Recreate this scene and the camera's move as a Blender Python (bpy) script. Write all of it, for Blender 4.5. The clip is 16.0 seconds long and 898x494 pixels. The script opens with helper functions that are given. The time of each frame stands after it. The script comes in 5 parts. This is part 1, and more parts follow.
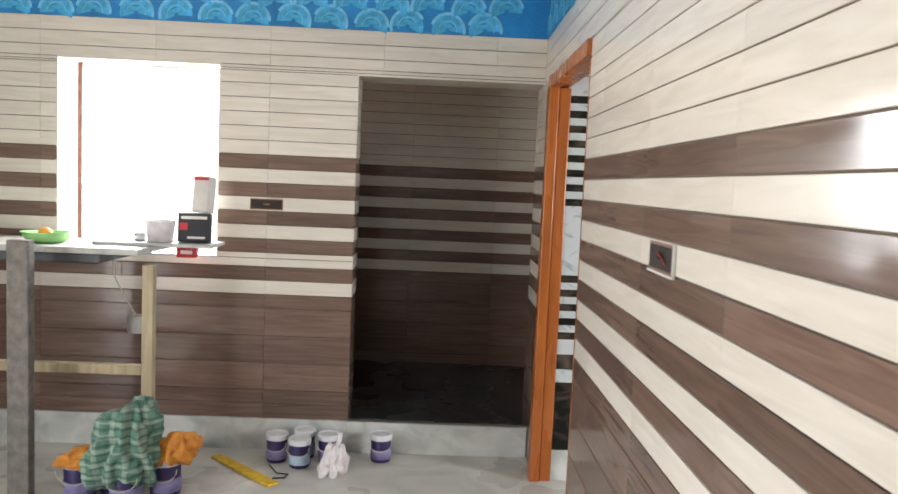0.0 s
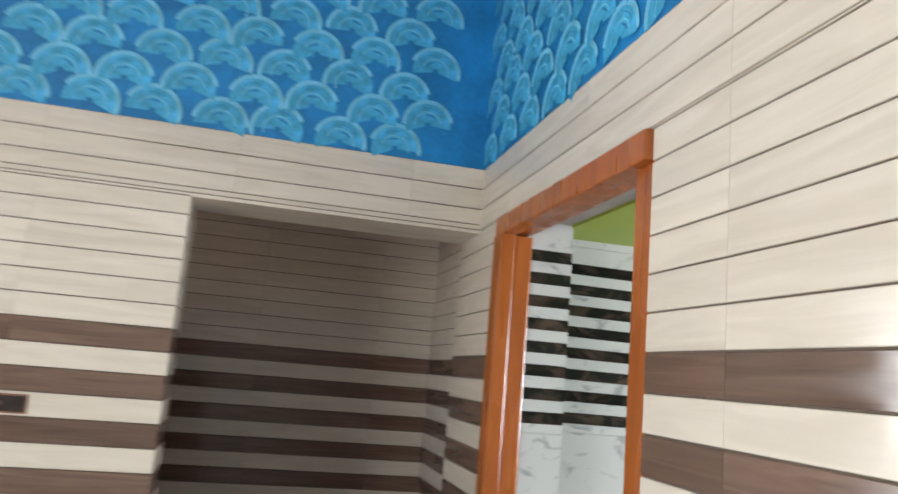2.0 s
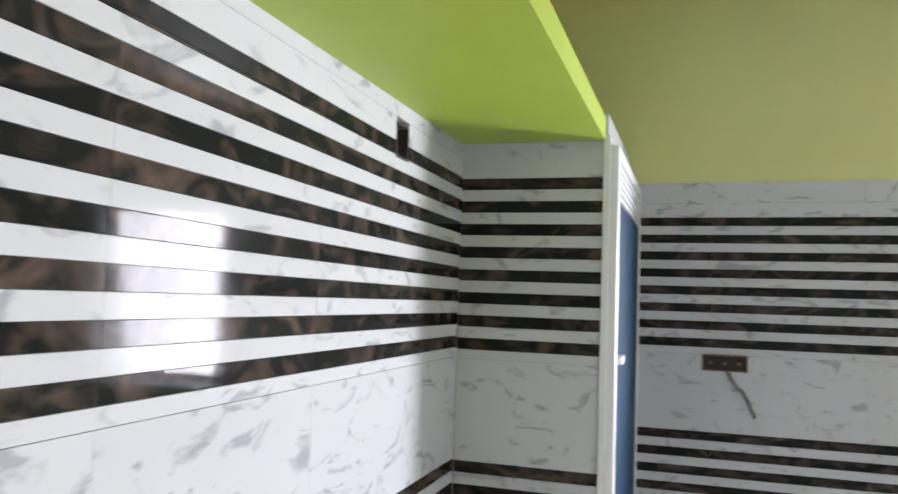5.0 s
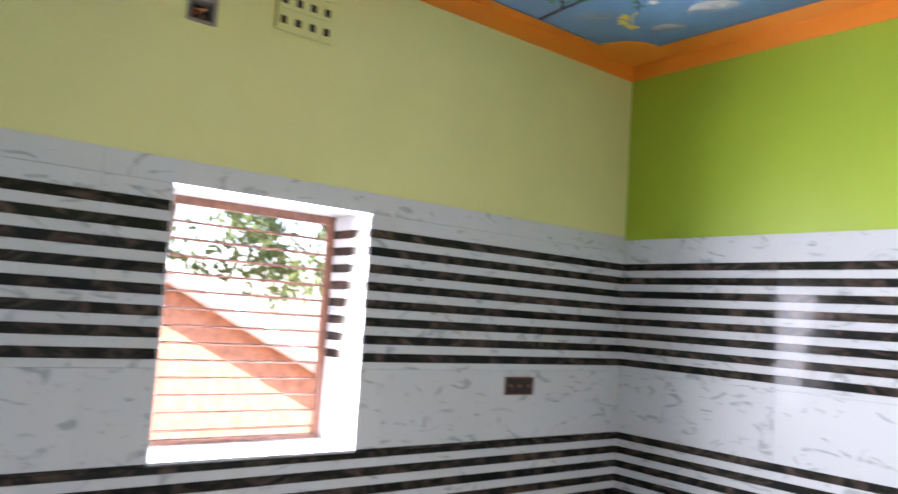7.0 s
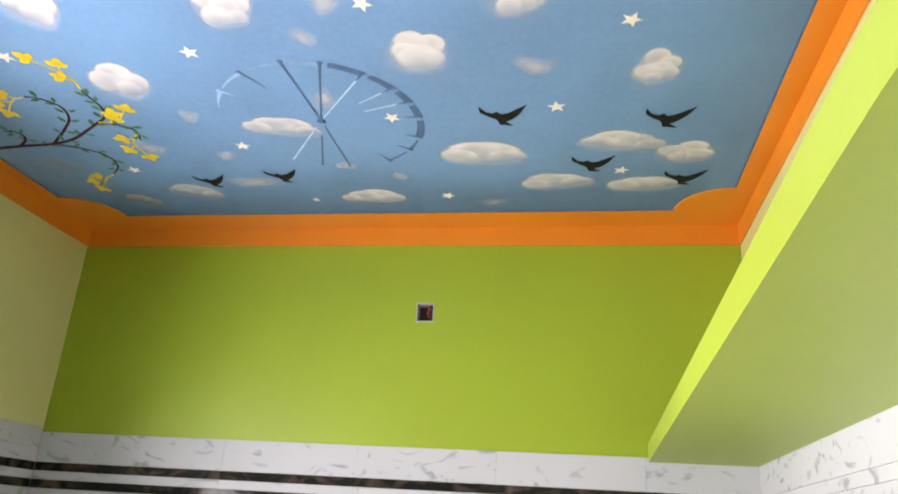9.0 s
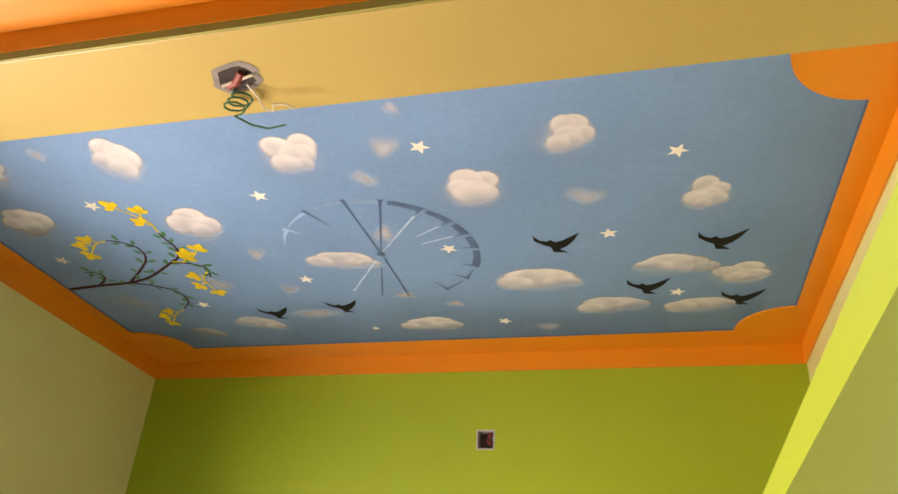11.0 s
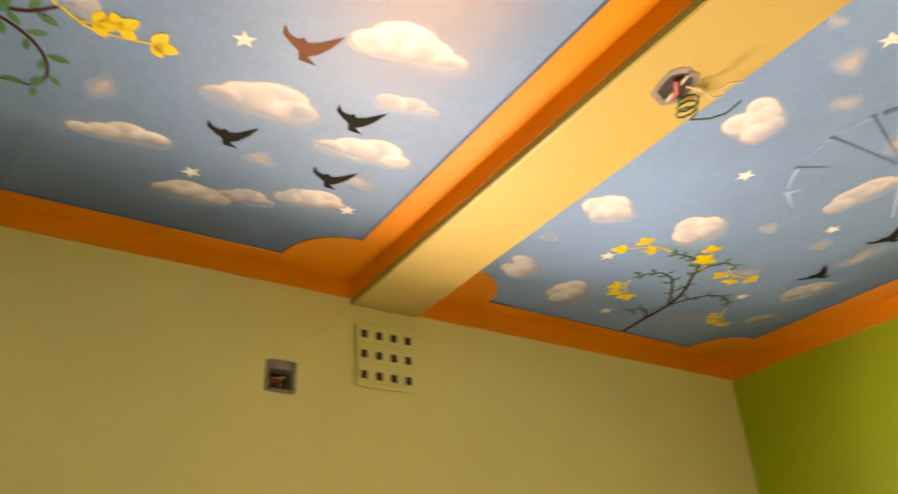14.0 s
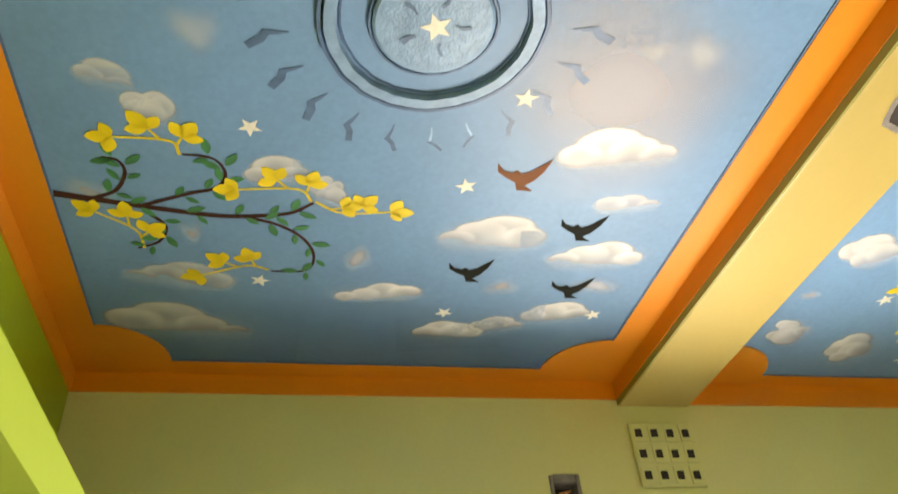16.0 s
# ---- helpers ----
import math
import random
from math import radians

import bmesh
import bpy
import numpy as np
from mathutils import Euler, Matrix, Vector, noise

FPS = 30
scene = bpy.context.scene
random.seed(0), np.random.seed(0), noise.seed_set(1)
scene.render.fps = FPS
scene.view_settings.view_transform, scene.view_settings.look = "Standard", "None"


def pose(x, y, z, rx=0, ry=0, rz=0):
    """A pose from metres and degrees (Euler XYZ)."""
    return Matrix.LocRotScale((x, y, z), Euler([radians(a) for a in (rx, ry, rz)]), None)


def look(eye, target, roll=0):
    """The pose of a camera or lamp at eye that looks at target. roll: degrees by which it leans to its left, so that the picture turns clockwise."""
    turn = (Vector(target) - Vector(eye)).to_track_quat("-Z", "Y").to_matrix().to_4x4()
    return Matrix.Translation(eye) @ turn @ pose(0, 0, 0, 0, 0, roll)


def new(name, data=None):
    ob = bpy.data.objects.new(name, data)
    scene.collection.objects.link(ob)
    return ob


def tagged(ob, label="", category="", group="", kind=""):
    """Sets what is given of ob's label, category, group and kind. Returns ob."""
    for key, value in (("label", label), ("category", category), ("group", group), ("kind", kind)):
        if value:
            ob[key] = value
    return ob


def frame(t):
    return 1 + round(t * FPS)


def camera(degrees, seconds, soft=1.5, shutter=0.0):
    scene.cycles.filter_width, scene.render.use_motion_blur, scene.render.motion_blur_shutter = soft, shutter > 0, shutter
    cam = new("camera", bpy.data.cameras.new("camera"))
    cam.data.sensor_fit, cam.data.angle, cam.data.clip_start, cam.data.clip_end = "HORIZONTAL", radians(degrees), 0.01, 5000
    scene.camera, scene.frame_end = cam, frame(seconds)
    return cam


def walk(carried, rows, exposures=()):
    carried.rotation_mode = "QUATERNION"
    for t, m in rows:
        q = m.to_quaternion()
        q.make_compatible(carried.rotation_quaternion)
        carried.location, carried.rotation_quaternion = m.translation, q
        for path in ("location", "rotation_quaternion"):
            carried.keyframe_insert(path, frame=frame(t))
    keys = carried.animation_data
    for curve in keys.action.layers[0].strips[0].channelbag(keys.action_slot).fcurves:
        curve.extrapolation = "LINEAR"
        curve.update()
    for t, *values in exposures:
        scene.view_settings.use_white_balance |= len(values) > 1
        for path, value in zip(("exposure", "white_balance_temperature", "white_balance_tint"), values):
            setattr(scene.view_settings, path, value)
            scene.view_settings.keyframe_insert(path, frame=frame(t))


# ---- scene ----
cam = camera(60.9, 16.0, shutter=0.4)
PATH = [
    (0, (-0.032, 0.303, 1.547), (0.029, 2.295, 1.383), 2.5),
    (0.5, (-0.094, 0.68, 1.523), (-0.008, 2.672, 1.368), 1.5),
    (1, (-0.151, 1.071, 1.53), (0.012, 3.056, 1.346), -0.9),
    (1.5, (-0.128, 1.494, 1.608), (0.03, 3.476, 1.824), 0.3),
    (2, (-0.175, 1.882, 1.589), (0.291, 3.798, 1.92), 4.8),
    (2.5, (-0.209, 2.264, 1.574), (0.659, 4.049, 1.822), 4.6),
    (3, (-0.186, 2.688, 1.564), (0.975, 4.312, 1.691), 5.5),
    (3.5, (-0.174, 3.042, 1.572), (1.323, 4.363, 1.683), 3.8),
    (3.7, (-0.106, 3.141, 1.57), (1.449, 4.393, 1.69), 3.0),
    (5.8, (0.783, 3.806, 1.647), (2.778, 3.806, 1.796), 2.6),
    (6, (0.871, 3.789, 1.643), (2.856, 3.613, 1.811), 2.7),
    (6.5, (1.064, 3.697, 1.649), (2.906, 2.943, 1.84), 4.0),
    (7, (1.21, 3.657, 1.639), (2.774, 2.423, 1.82), 3.9),
    (7.5, (1.377, 3.43, 1.597), (2.633, 1.889, 1.818), 3.6),
    (8, (1.524, 3.408, 1.646), (2.287, 1.597, 2.021), 3.7),
    (8.5, (1.498, 3.442, 1.782), (1.959, 1.578, 2.344), 2.8),
    (9, (1.511, 3.488, 1.779), (1.847, 1.649, 2.492), 3.6),
    (11.3, (1.516, 3.554, 1.784), (2.023, 1.891, 2.772), 4.2),
    (11.5, (1.521, 3.55, 1.79), (2.065, 1.894, 2.769), 4.2),
    (12, (1.514, 3.552, 1.785), (2.191, 1.931, 2.741), 3.8),
    (12.5, (1.515, 3.547, 1.806), (2.325, 1.968, 2.729), 2.9),
    (13, (1.516, 3.549, 1.806), (2.472, 2.05, 2.721), 1.4),
    (13.5, (1.523, 3.604, 1.795), (2.724, 2.302, 2.723), -1.5),
    (14, (1.518, 3.631, 1.787), (2.969, 2.651, 2.754), -3.4),
    (14.5, (1.512, 3.682, 1.772), (3.086, 2.965, 2.777), -4.5),
    (15, (1.485, 3.691, 1.766), (3.119, 3.207, 2.813), -5.0),
    (15.5, (1.466, 3.68, 1.768), (3.078, 3.301, 2.889), -5.5),
    (16, (1.45, 3.673, 1.773), (2.985, 3.297, 2.998), -5.5),
]
walk(cam, [(t, look(eye, target, roll)) for t, eye, target, roll in PATH],
     [(0.0, 1.75, 6600, 11), (0.5, 1.80, 6600, 11), (1.0, 1.85, 6600, 11), (1.5, 1.75, 6500, 10), (2.5, 1.85, 6600, 11), (3.0, 1.72, 6600, 11), (3.7, 1.78, 6700, 11), (5.8, 2.35, 6200, 26), (6.1, 2.15, 6200, 26), (6.5, 1.45, 6200, 19), (6.7, 1.55, 6200, 20), (7.0, 2.25, 6200, 26), (7.5, 2.22, 6300, 28),
      (8.5, 2.12, 6700, 25), (9.2, 2.05, 7000, 25), (11.3, 1.78, 9200, 32), (13.0, 1.84, 11000, 34), (14.2, 1.92, 11800, 34), (15.0, 2.0, 9600, 20), (16.0, 1.98, 8500, 14)])

# ---- light ----
world = bpy.data.worlds.new("sky")
scene.world = world
world.use_nodes = True
wn = world.node_tree.nodes
sky_tex = wn.new("ShaderNodeTexSky")
sky_tex.sky_type, sky_tex.sun_disc = "NISHITA", False
sky_tex.sun_elevation, sky_tex.sun_rotation = radians(51), radians(222)
world.node_tree.links.new(sky_tex.outputs[0], wn["Background"].inputs[0])
wn["Background"].inputs[1].default_value = 0.15

sun = new("sun", bpy.data.lights.new("sun", "SUN"))
sun.data.energy, sun.data.angle, sun.data.color = 5.0, radians(0.5), (1.0, 0.95, 0.86)
sun.matrix_world = look((0, 0, 15), (8.0, 9.0, 0))


def window_light(name, eye, target, w, h, watts, color=(0.93, 0.97, 1.0)):
    lamp = new(name, bpy.data.lights.new(name, "AREA"))
    lamp.data.shape, lamp.data.size, lamp.data.size_y = "RECTANGLE", w, h
    lamp.data.energy, lamp.data.color = watts, color
    lamp.matrix_world = look(eye, target)
    return lamp


window_light("daylight_east_window", (4.13, 2.34, 1.56), (0, 2.34, 0.95), 0.76, 0.92, 44)
window_light("daylight_north_window", (-1.63, 4.95, 1.65), (-1.63, 0, 1.45), 0.88, 1.05, 22)
# Added fill lamp in a made-up, unseen opening of the west wall.
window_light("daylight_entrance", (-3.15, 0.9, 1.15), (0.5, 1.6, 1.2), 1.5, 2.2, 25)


# ---- materials ----
def mat(name, color, rough=0.5, metal=0.0, spec=0.5, var=0.12, scale=3.0, grain=40.0, bump=0.05, coat=0.0, rand=0.0):
    """A painted or plain surface with blotches, fine grain and light relief."""
    m = bpy.data.materials.new(name)
    m.use_nodes = True
    nt = m.node_tree
    b = nt.nodes["Principled BSDF"]
    b.inputs["Roughness"].default_value, b.inputs["Metallic"].default_value = rough, metal
    b.inputs["Specular IOR Level"].default_value, b.inputs["Coat Weight"].default_value = spec, coat
    tc = nt.nodes.new("ShaderNodeTexCoord")
    n1 = nt.nodes.new("ShaderNodeTexNoise")
    n1.inputs["Scale"].default_value, n1.inputs["Detail"].default_value = scale, 5
    n2 = nt.nodes.new("ShaderNodeTexNoise")
    n2.inputs["Scale"].default_value, n2.inputs["Detail"].default_value = grain, 3
    for n in (n1, n2):
        nt.links.new(tc.outputs["Object"], n.inputs["Vector"])
    add = nt.nodes.new("ShaderNodeMath")
    add.operation = "MULTIPLY_ADD"
    nt.links.new(n2.outputs["Fac"], add.inputs[0])
    add.inputs[1].default_value = 0.35
    nt.links.new(n1.outputs["Fac"], add.inputs[2])
    ramp = nt.nodes.new("ShaderNodeValToRGB")
    lo, hi = [c * (1 - var) for c in color], [min(1, c * (1 + var)) for c in color]
    ramp.color_ramp.elements[0].position, ramp.color_ramp.elements[0].color = 0.45, (*lo, 1)
    ramp.color_ramp.elements[1].position, ramp.color_ramp.elements[1].color = 0.92, (*hi, 1)
    nt.links.new(add.outputs[0], ramp.inputs[0])
    out = ramp.outputs[0]
    if rand:
        info = nt.nodes.new("ShaderNodeObjectInfo")
        hsv = nt.nodes.new("ShaderNodeHueSaturation")
        mr = nt.nodes.new("ShaderNodeMapRange")
        mr.inputs[3].default_value, mr.inputs[4].default_value = 1 - rand, 1 + rand
        nt.links.new(info.outputs["Random"], mr.inputs[0])
        nt.links.new(mr.outputs[0], hsv.inputs["Value"])
        nt.links.new(out, hsv.inputs["Color"])
        out = hsv.outputs[0]
    nt.links.new(out, b.inputs["Base Color"])
    if bump:
        bp = nt.nodes.new("ShaderNodeBump")
        bp.inputs["Strength"].default_value, bp.inputs["Distance"].default_value = bump, 0.01
        nt.links.new(add.outputs[0], bp.inputs["Height"])
        nt.links.new(bp.outputs[0], b.inputs["Normal"])
    return m


def stone(name, base, veins, stretch, lo, hi, rough, vein_scale=4.0, detail=6.0, rand=0.08, dist=1.5, spec=0.5):
    """Glazed tile or stone: base colour with streaks that differ from piece to piece."""
    m = bpy.data.materials.new(name)
    m.use_nodes = True
    nt = m.node_tree
    b = nt.nodes["Principled BSDF"]
    b.inputs["Roughness"].default_value, b.inputs["Specular IOR Level"].default_value = rough, spec
    tc = nt.nodes.new("ShaderNodeTexCoord")
    info = nt.nodes.new("ShaderNodeObjectInfo")
    mp = nt.nodes.new("ShaderNodeMapping")
    mp.inputs["Scale"].default_value = stretch
    off = nt.nodes.new("ShaderNodeVectorMath")
    off.operation = "SCALE"
    off.inputs[0].default_value = (31.0, 17.0, 23.0)
    nt.links.new(info.outputs["Random"], off.inputs["Scale"])
    nt.links.new(off.outputs[0], mp.inputs["Location"])
    nt.links.new(tc.outputs["Object"], mp.inputs["Vector"])
    n1 = nt.nodes.new("ShaderNodeTexNoise")
    n1.inputs["Scale"].default_value, n1.inputs["Detail"].default_value = vein_scale, detail
    n1.inputs["Distortion"].default_value = dist
    nt.links.new(mp.outputs[0], n1.inputs["Vector"])
    ramp = nt.nodes.new("ShaderNodeValToRGB")
    ramp.color_ramp.elements[0].position, ramp.color_ramp.elements[0].color = lo, (*base, 1)
    ramp.color_ramp.elements[1].position, ramp.color_ramp.elements[1].color = hi, (*veins, 1)
    nt.links.new(n1.outputs["Fac"], ramp.inputs[0])
    hsv = nt.nodes.new("ShaderNodeHueSaturation")
    mr = nt.nodes.new("ShaderNodeMapRange")
    mr.inputs[3].default_value, mr.inputs[4].default_value = 1 - rand, 1 + rand
    nt.links.new(info.outputs["Random"], mr.inputs[0])
    nt.links.new(mr.outputs[0], hsv.inputs["Value"])
    nt.links.new(ramp.outputs[0], hsv.inputs["Color"])
    nt.links.new(hsv.outputs[0], b.inputs["Base Color"])
    n2 = nt.nodes.new("ShaderNodeTexNoise")
    n2.inputs["Scale"].default_value = 3.0
    nt.links.new(mp.outputs[0], n2.inputs["Vector"])
    rr = nt.nodes.new("ShaderNodeMapRange")
    rr.inputs[1].default_value, rr.inputs[2].default_value = 0.3, 0.7
    rr.inputs[3].default_value, rr.inputs[4].default_value = rough * 0.7, rough * 1.8
    nt.links.new(n2.outputs["Fac"], rr.inputs[0])
    nt.links.new(rr.outputs[0], b.inputs["Roughness"])
    bp = nt.nodes.new("ShaderNodeBump")
    bp.inputs["Strength"].default_value, bp.inputs["Distance"].default_value = 0.05, 0.004
    nt.links.new(n1.outputs["Fac"], bp.inputs["Height"])
    nt.links.new(bp.outputs[0], b.inputs["Normal"])
    return m


def flat_paint(name, color, rough=0.6):
    return mat(name, color, 0.85, spec=0.12, var=0.15, scale=14, grain=90, bump=0.02)


M_CREAM = stone("cream_glazed_tile", (0.70, 0.64, 0.56), (0.60, 0.54, 0.46), (0.5, 1, 5), 0.35, 0.75, 0.13, rand=0.03, spec=0.22)
M_BROWN = stone("wood_grain_glazed_tile", (0.125, 0.078, 0.060), (0.215, 0.140, 0.106), (0.55, 1, 9), 0.30, 0.78, 0.11, 5.0, 8, 0.16, 0.8, 0.30)
M_WHITE = stone("white_marble_tile", (0.52, 0.54, 0.545), (0.33, 0.35, 0.36), (1.2, 1, 2.4), 0.575, 0.68, 0.06, 4.6, 4, 0.02, 2.2, 0.025)
M_DARK = stone("dark_marble_tile", (0.016, 0.017, 0.015), (0.12, 0.085, 0.066), (1.0, 1, 1.6), 0.46, 0.80, 0.06, 6.0, 5, 0.25, 2.0, 0.05)
M_KERB = stone("grey_white_marble", (0.62, 0.62, 0.58), (0.36, 0.37, 0.35), (1, 1, 1), 0.40, 0.75, 0.22, 5.0, 6, 0.02, 1.0)
M_GRANITE = stone("black_granite", (0.02, 0.022, 0.024), (0.06, 0.06, 0.065), (1, 1, 1), 0.4, 0.8, 0.2, 30.0, 4, 0.02, 0.2)
M_FLOOR = stone("pale_marble_floor", (0.60, 0.57, 0.52), (0.42, 0.40, 0.37), (1, 1, 1), 0.40, 0.72, 0.28, 3.0, 6, 0.03, 1.2)
M_MORTAR = mat("tile_mortar", (0.16, 0.12, 0.09), 0.9, bump=0.1)
M_GROUT = mat("pale_grout", (0.42, 0.42, 0.40), 0.9, bump=0.1)
M_PLASTER = mat("rough_cement_plaster", (0.22, 0.20, 0.18), 0.95, var=0.3, scale=20, grain=120, bump=0.5)
M_BLUE = mat("deep_blue_emulsion", (0.008, 0.22, 0.55), 0.5, var=0.25, scale=6, grain=45, bump=0.05)
M_FAN = mat("pale_blue_brushed_paint", (0.055, 0.40, 0.69), 0.5, var=0.35, scale=22, grain=120, bump=0.1, rand=0.08)
M_FANW = mat("whitish_blue_brushed_paint", (0.17, 0.53, 0.76), 0.5, var=0.25, scale=25, grain=140, bump=0.1, rand=0.06)
M_GREEN = mat("leaf_green_emulsion", (0.29, 0.40, 0.022), 0.42, var=0.05, scale=1.5, grain=70, bump=0.03)
M_PALE = mat("pale_olive_emulsion", (0.61, 0.61, 0.26), 0.42, var=0.05, scale=1.5, grain=70, bump=0.03)
M_LIME = mat("bright_lime_emulsion", (0.34, 0.45, 0.045), 0.42, var=0.05, scale=1.5, grain=70, bump=0.03)
M_OLIVE = mat("dull_olive_emulsion", (0.28, 0.27, 0.06), 0.5, var=0.06, scale=2, grain=70, bump=0.03)
M_CREAMY = mat("warm_yellow_emulsion", (0.44, 0.33, 0.10), 0.45, var=0.04, scale=2, grain=70, bump=0.03)
M_ORANGE = mat("orange_emulsion", (0.72, 0.24, 0.018), 0.38, var=0.07, scale=2.5, grain=60, bump=0.04)
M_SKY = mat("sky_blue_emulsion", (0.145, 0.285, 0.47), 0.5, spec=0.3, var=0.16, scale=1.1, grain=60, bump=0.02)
M_WCEIL = mat("white_ceiling_paint", (0.72, 0.70, 0.66), 0.8)
M_WOOD = stone("varnished_red_brown_wood", (0.43, 0.125, 0.026), (0.31, 0.080, 0.016), (3, 3, 0.35), 0.3, 0.75, 0.22, 7.0, 7, 0.05, 0.8)
M_RAW = stone("raw_pale_timber", (0.52, 0.43, 0.28), (0.34, 0.26, 0.16), (3, 3, 0.4), 0.3, 0.75, 0.7, 8.0, 6, 0.05, 0.8)
M_STAR = flat_paint("cream_star_paint", (0.80, 0.76, 0.64))
M_BLACK = flat_paint("black_mural_paint", (0.012, 0.013, 0.010))
M_RUSSET = flat_paint("russet_mural_paint", (0.20, 0.085, 0.045))
M_TWIG = flat_paint("brown_mural_paint", (0.055, 0.022, 0.015))
M_LEAF = mat("green_mural_paint", (0.035, 0.19, 0.065), 0.6, var=0.25, scale=30, grain=90, bump=0.02, rand=0.15)
M_PETAL = mat("yellow_mural_paint", (0.80, 0.58, 0.02), 0.55, var=0.1, scale=30, grain=90, bump=0.02, rand=0.06)
M_RELIEF = mat("blue_relief_plaster", (0.17, 0.30, 0.46), 0.45, var=0.15, scale=30, grain=160, bump=0.35)
# Dark blue mural paint; also coloured-in shade on the medallion's relief.
M_RELIEFD = mat("dark_blue_relief_edge", (0.06, 0.125, 0.23), 0.5, var=0.25, scale=20, grain=90, bump=0.1)
M_PALEBLUE = mat("pale_blue_line_paint", (0.28, 0.45, 0.64), 0.5, var=0.25, scale=20, grain=90, bump=0.02)
M_LINE = mat("whitish_blue_line_paint", (0.42, 0.56, 0.70), 0.5, var=0.2, scale=20, grain=90, bump=0.02)
# Near-black: shade of holes put into colour; also a wire and a socket.
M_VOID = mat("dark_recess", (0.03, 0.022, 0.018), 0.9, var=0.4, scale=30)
M_REDPIPE = mat("dull_red_conduit", (0.22, 0.035, 0.025), 0.6)
M_COPPER = mat("bare_copper_wire", (0.62, 0.26, 0.12), 0.35, metal=0.8)
M_MAUVE = mat("grey_mauve_box_plastic", (0.10, 0.06, 0.065), 0.6, var=0.3, scale=30)
M_WIREG = mat("green_wire", (0.02, 0.11, 0.05), 0.5)
M_WIREW = mat("pale_wire", (0.55, 0.50, 0.40), 0.5)
M_DOORB = mat("blue_plastic_door", (0.004, 0.032, 0.070), 0.6, spec=0.2, var=0.1, scale=4)
M_WHITEP = mat("white_plastic", (0.75, 0.76, 0.76), 0.35, var=0.05)
M_IRON = mat("rust_brown_painted_iron", (0.20, 0.085, 0.05), 0.5, var=0.3, scale=25)
M_LID = mat("off_white_lid", (0.70, 0.69, 0.70), 0.4, var=0.08, scale=30)
M_PURPLE = mat("dark_purple_label", (0.035, 0.022, 0.10), 0.35, var=0.2, scale=20)
M_LILAC = mat("lilac_label", (0.25, 0.22, 0.42), 0.4, var=0.15, scale=20)
M_PALEBL = mat("pale_blue_label", (0.45, 0.58, 0.70), 0.4, var=0.15, scale=20)
def checked(name, base, pale, dark):
    """Woven cotton with crossing pale and dark bands."""
    m = mat(name, base, 0.95, var=0.3, scale=30, grain=170, bump=0.4)
    nt = m.node_tree
    b = nt.nodes["Principled BSDF"]
    out = b.inputs["Base Color"].links[0].from_socket
    tc = nt.nodes.new("ShaderNodeTexCoord")
    for way, colour, scale in (("Z", pale, 5.5), ("X", pale, 4.5), ("Z", dark, 9.0)):
        w = nt.nodes.new("ShaderNodeTexWave")
        w.bands_direction = way
        w.inputs["Scale"].default_value, w.inputs["Distortion"].default_value, w.inputs["Detail Scale"].default_value = scale, 5.0, 0.6
        nt.links.new(tc.outputs["Object"], w.inputs["Vector"])
        r = nt.nodes.new("ShaderNodeMapRange")
        r.inputs[1].default_value, r.inputs[2].default_value, r.inputs[4].default_value = 0.62, 0.85, 0.55
        nt.links.new(w.outputs["Fac"], r.inputs[0])
        mix = nt.nodes.new("ShaderNodeMix")
        mix.data_type = "RGBA"
        nt.links.new(r.outputs[0], mix.inputs[0])
        nt.links.new(out, mix.inputs[6])
        mix.inputs[7].default_value = (*colour, 1)
        out = mix.outputs[2]
    nt.links.new(out, b.inputs["Base Color"])
    return m


M_CLOTHG = checked("green_checked_cotton", (0.12, 0.24, 0.18), (0.42, 0.52, 0.42), (0.035, 0.09, 0.075))
M_CLOTHO = mat("orange_cotton", (0.62, 0.24, 0.04), 0.95, var=0.3, scale=25, grain=160, bump=0.4)
M_YELLOW = mat("worn_yellow_plastic", (0.68, 0.42, 0.03), 0.5, var=0.3, scale=30)
M_BAG = mat("thin_white_plastic_bag", (0.72, 0.66, 0.66), 0.4, var=0.15, scale=25, bump=0.4)
M_BOWL = mat("light_green_plastic", (0.30, 0.62, 0.22), 0.4)
M_ORANGEF = mat("orange_ball_paint", (0.75, 0.28, 0.04), 0.5)
M_CARTON = mat("white_carton", (0.66, 0.62, 0.58), 0.8)
M_CARTONK = mat("black_carton", (0.025, 0.025, 0.03), 0.6)
M_RED = mat("red_carton", (0.50, 0.03, 0.04), 0.6)
M_SLAB = mat("dusty_stone_slab", (0.50, 0.49, 0.46), 0.6, var=0.25, scale=8, bump=0.2)
M_SHEET = mat("dark_grey_sheet", (0.09, 0.095, 0.10), 0.7, var=0.3, scale=8, bump=0.3)
M_PANEL = mat("grey_blue_panel", (0.15, 0.16, 0.22), 0.2, var=0.4, scale=6)
M_BRICK = mat("orange_red_brick", (0.62, 0.30, 0.18), 0.9, var=0.3, scale=12, rand=0.15)
M_LIMEW = mat("white_limewash", (0.75, 0.74, 0.70), 0.9)
M_TREE = mat("foliage", (0.12, 0.17, 0.05), 0.8, var=0.4, scale=4, rand=0.2)
M_BARK = mat("bark", (0.10, 0.07, 0.05), 0.9, var=0.3, scale=15, bump=0.4)
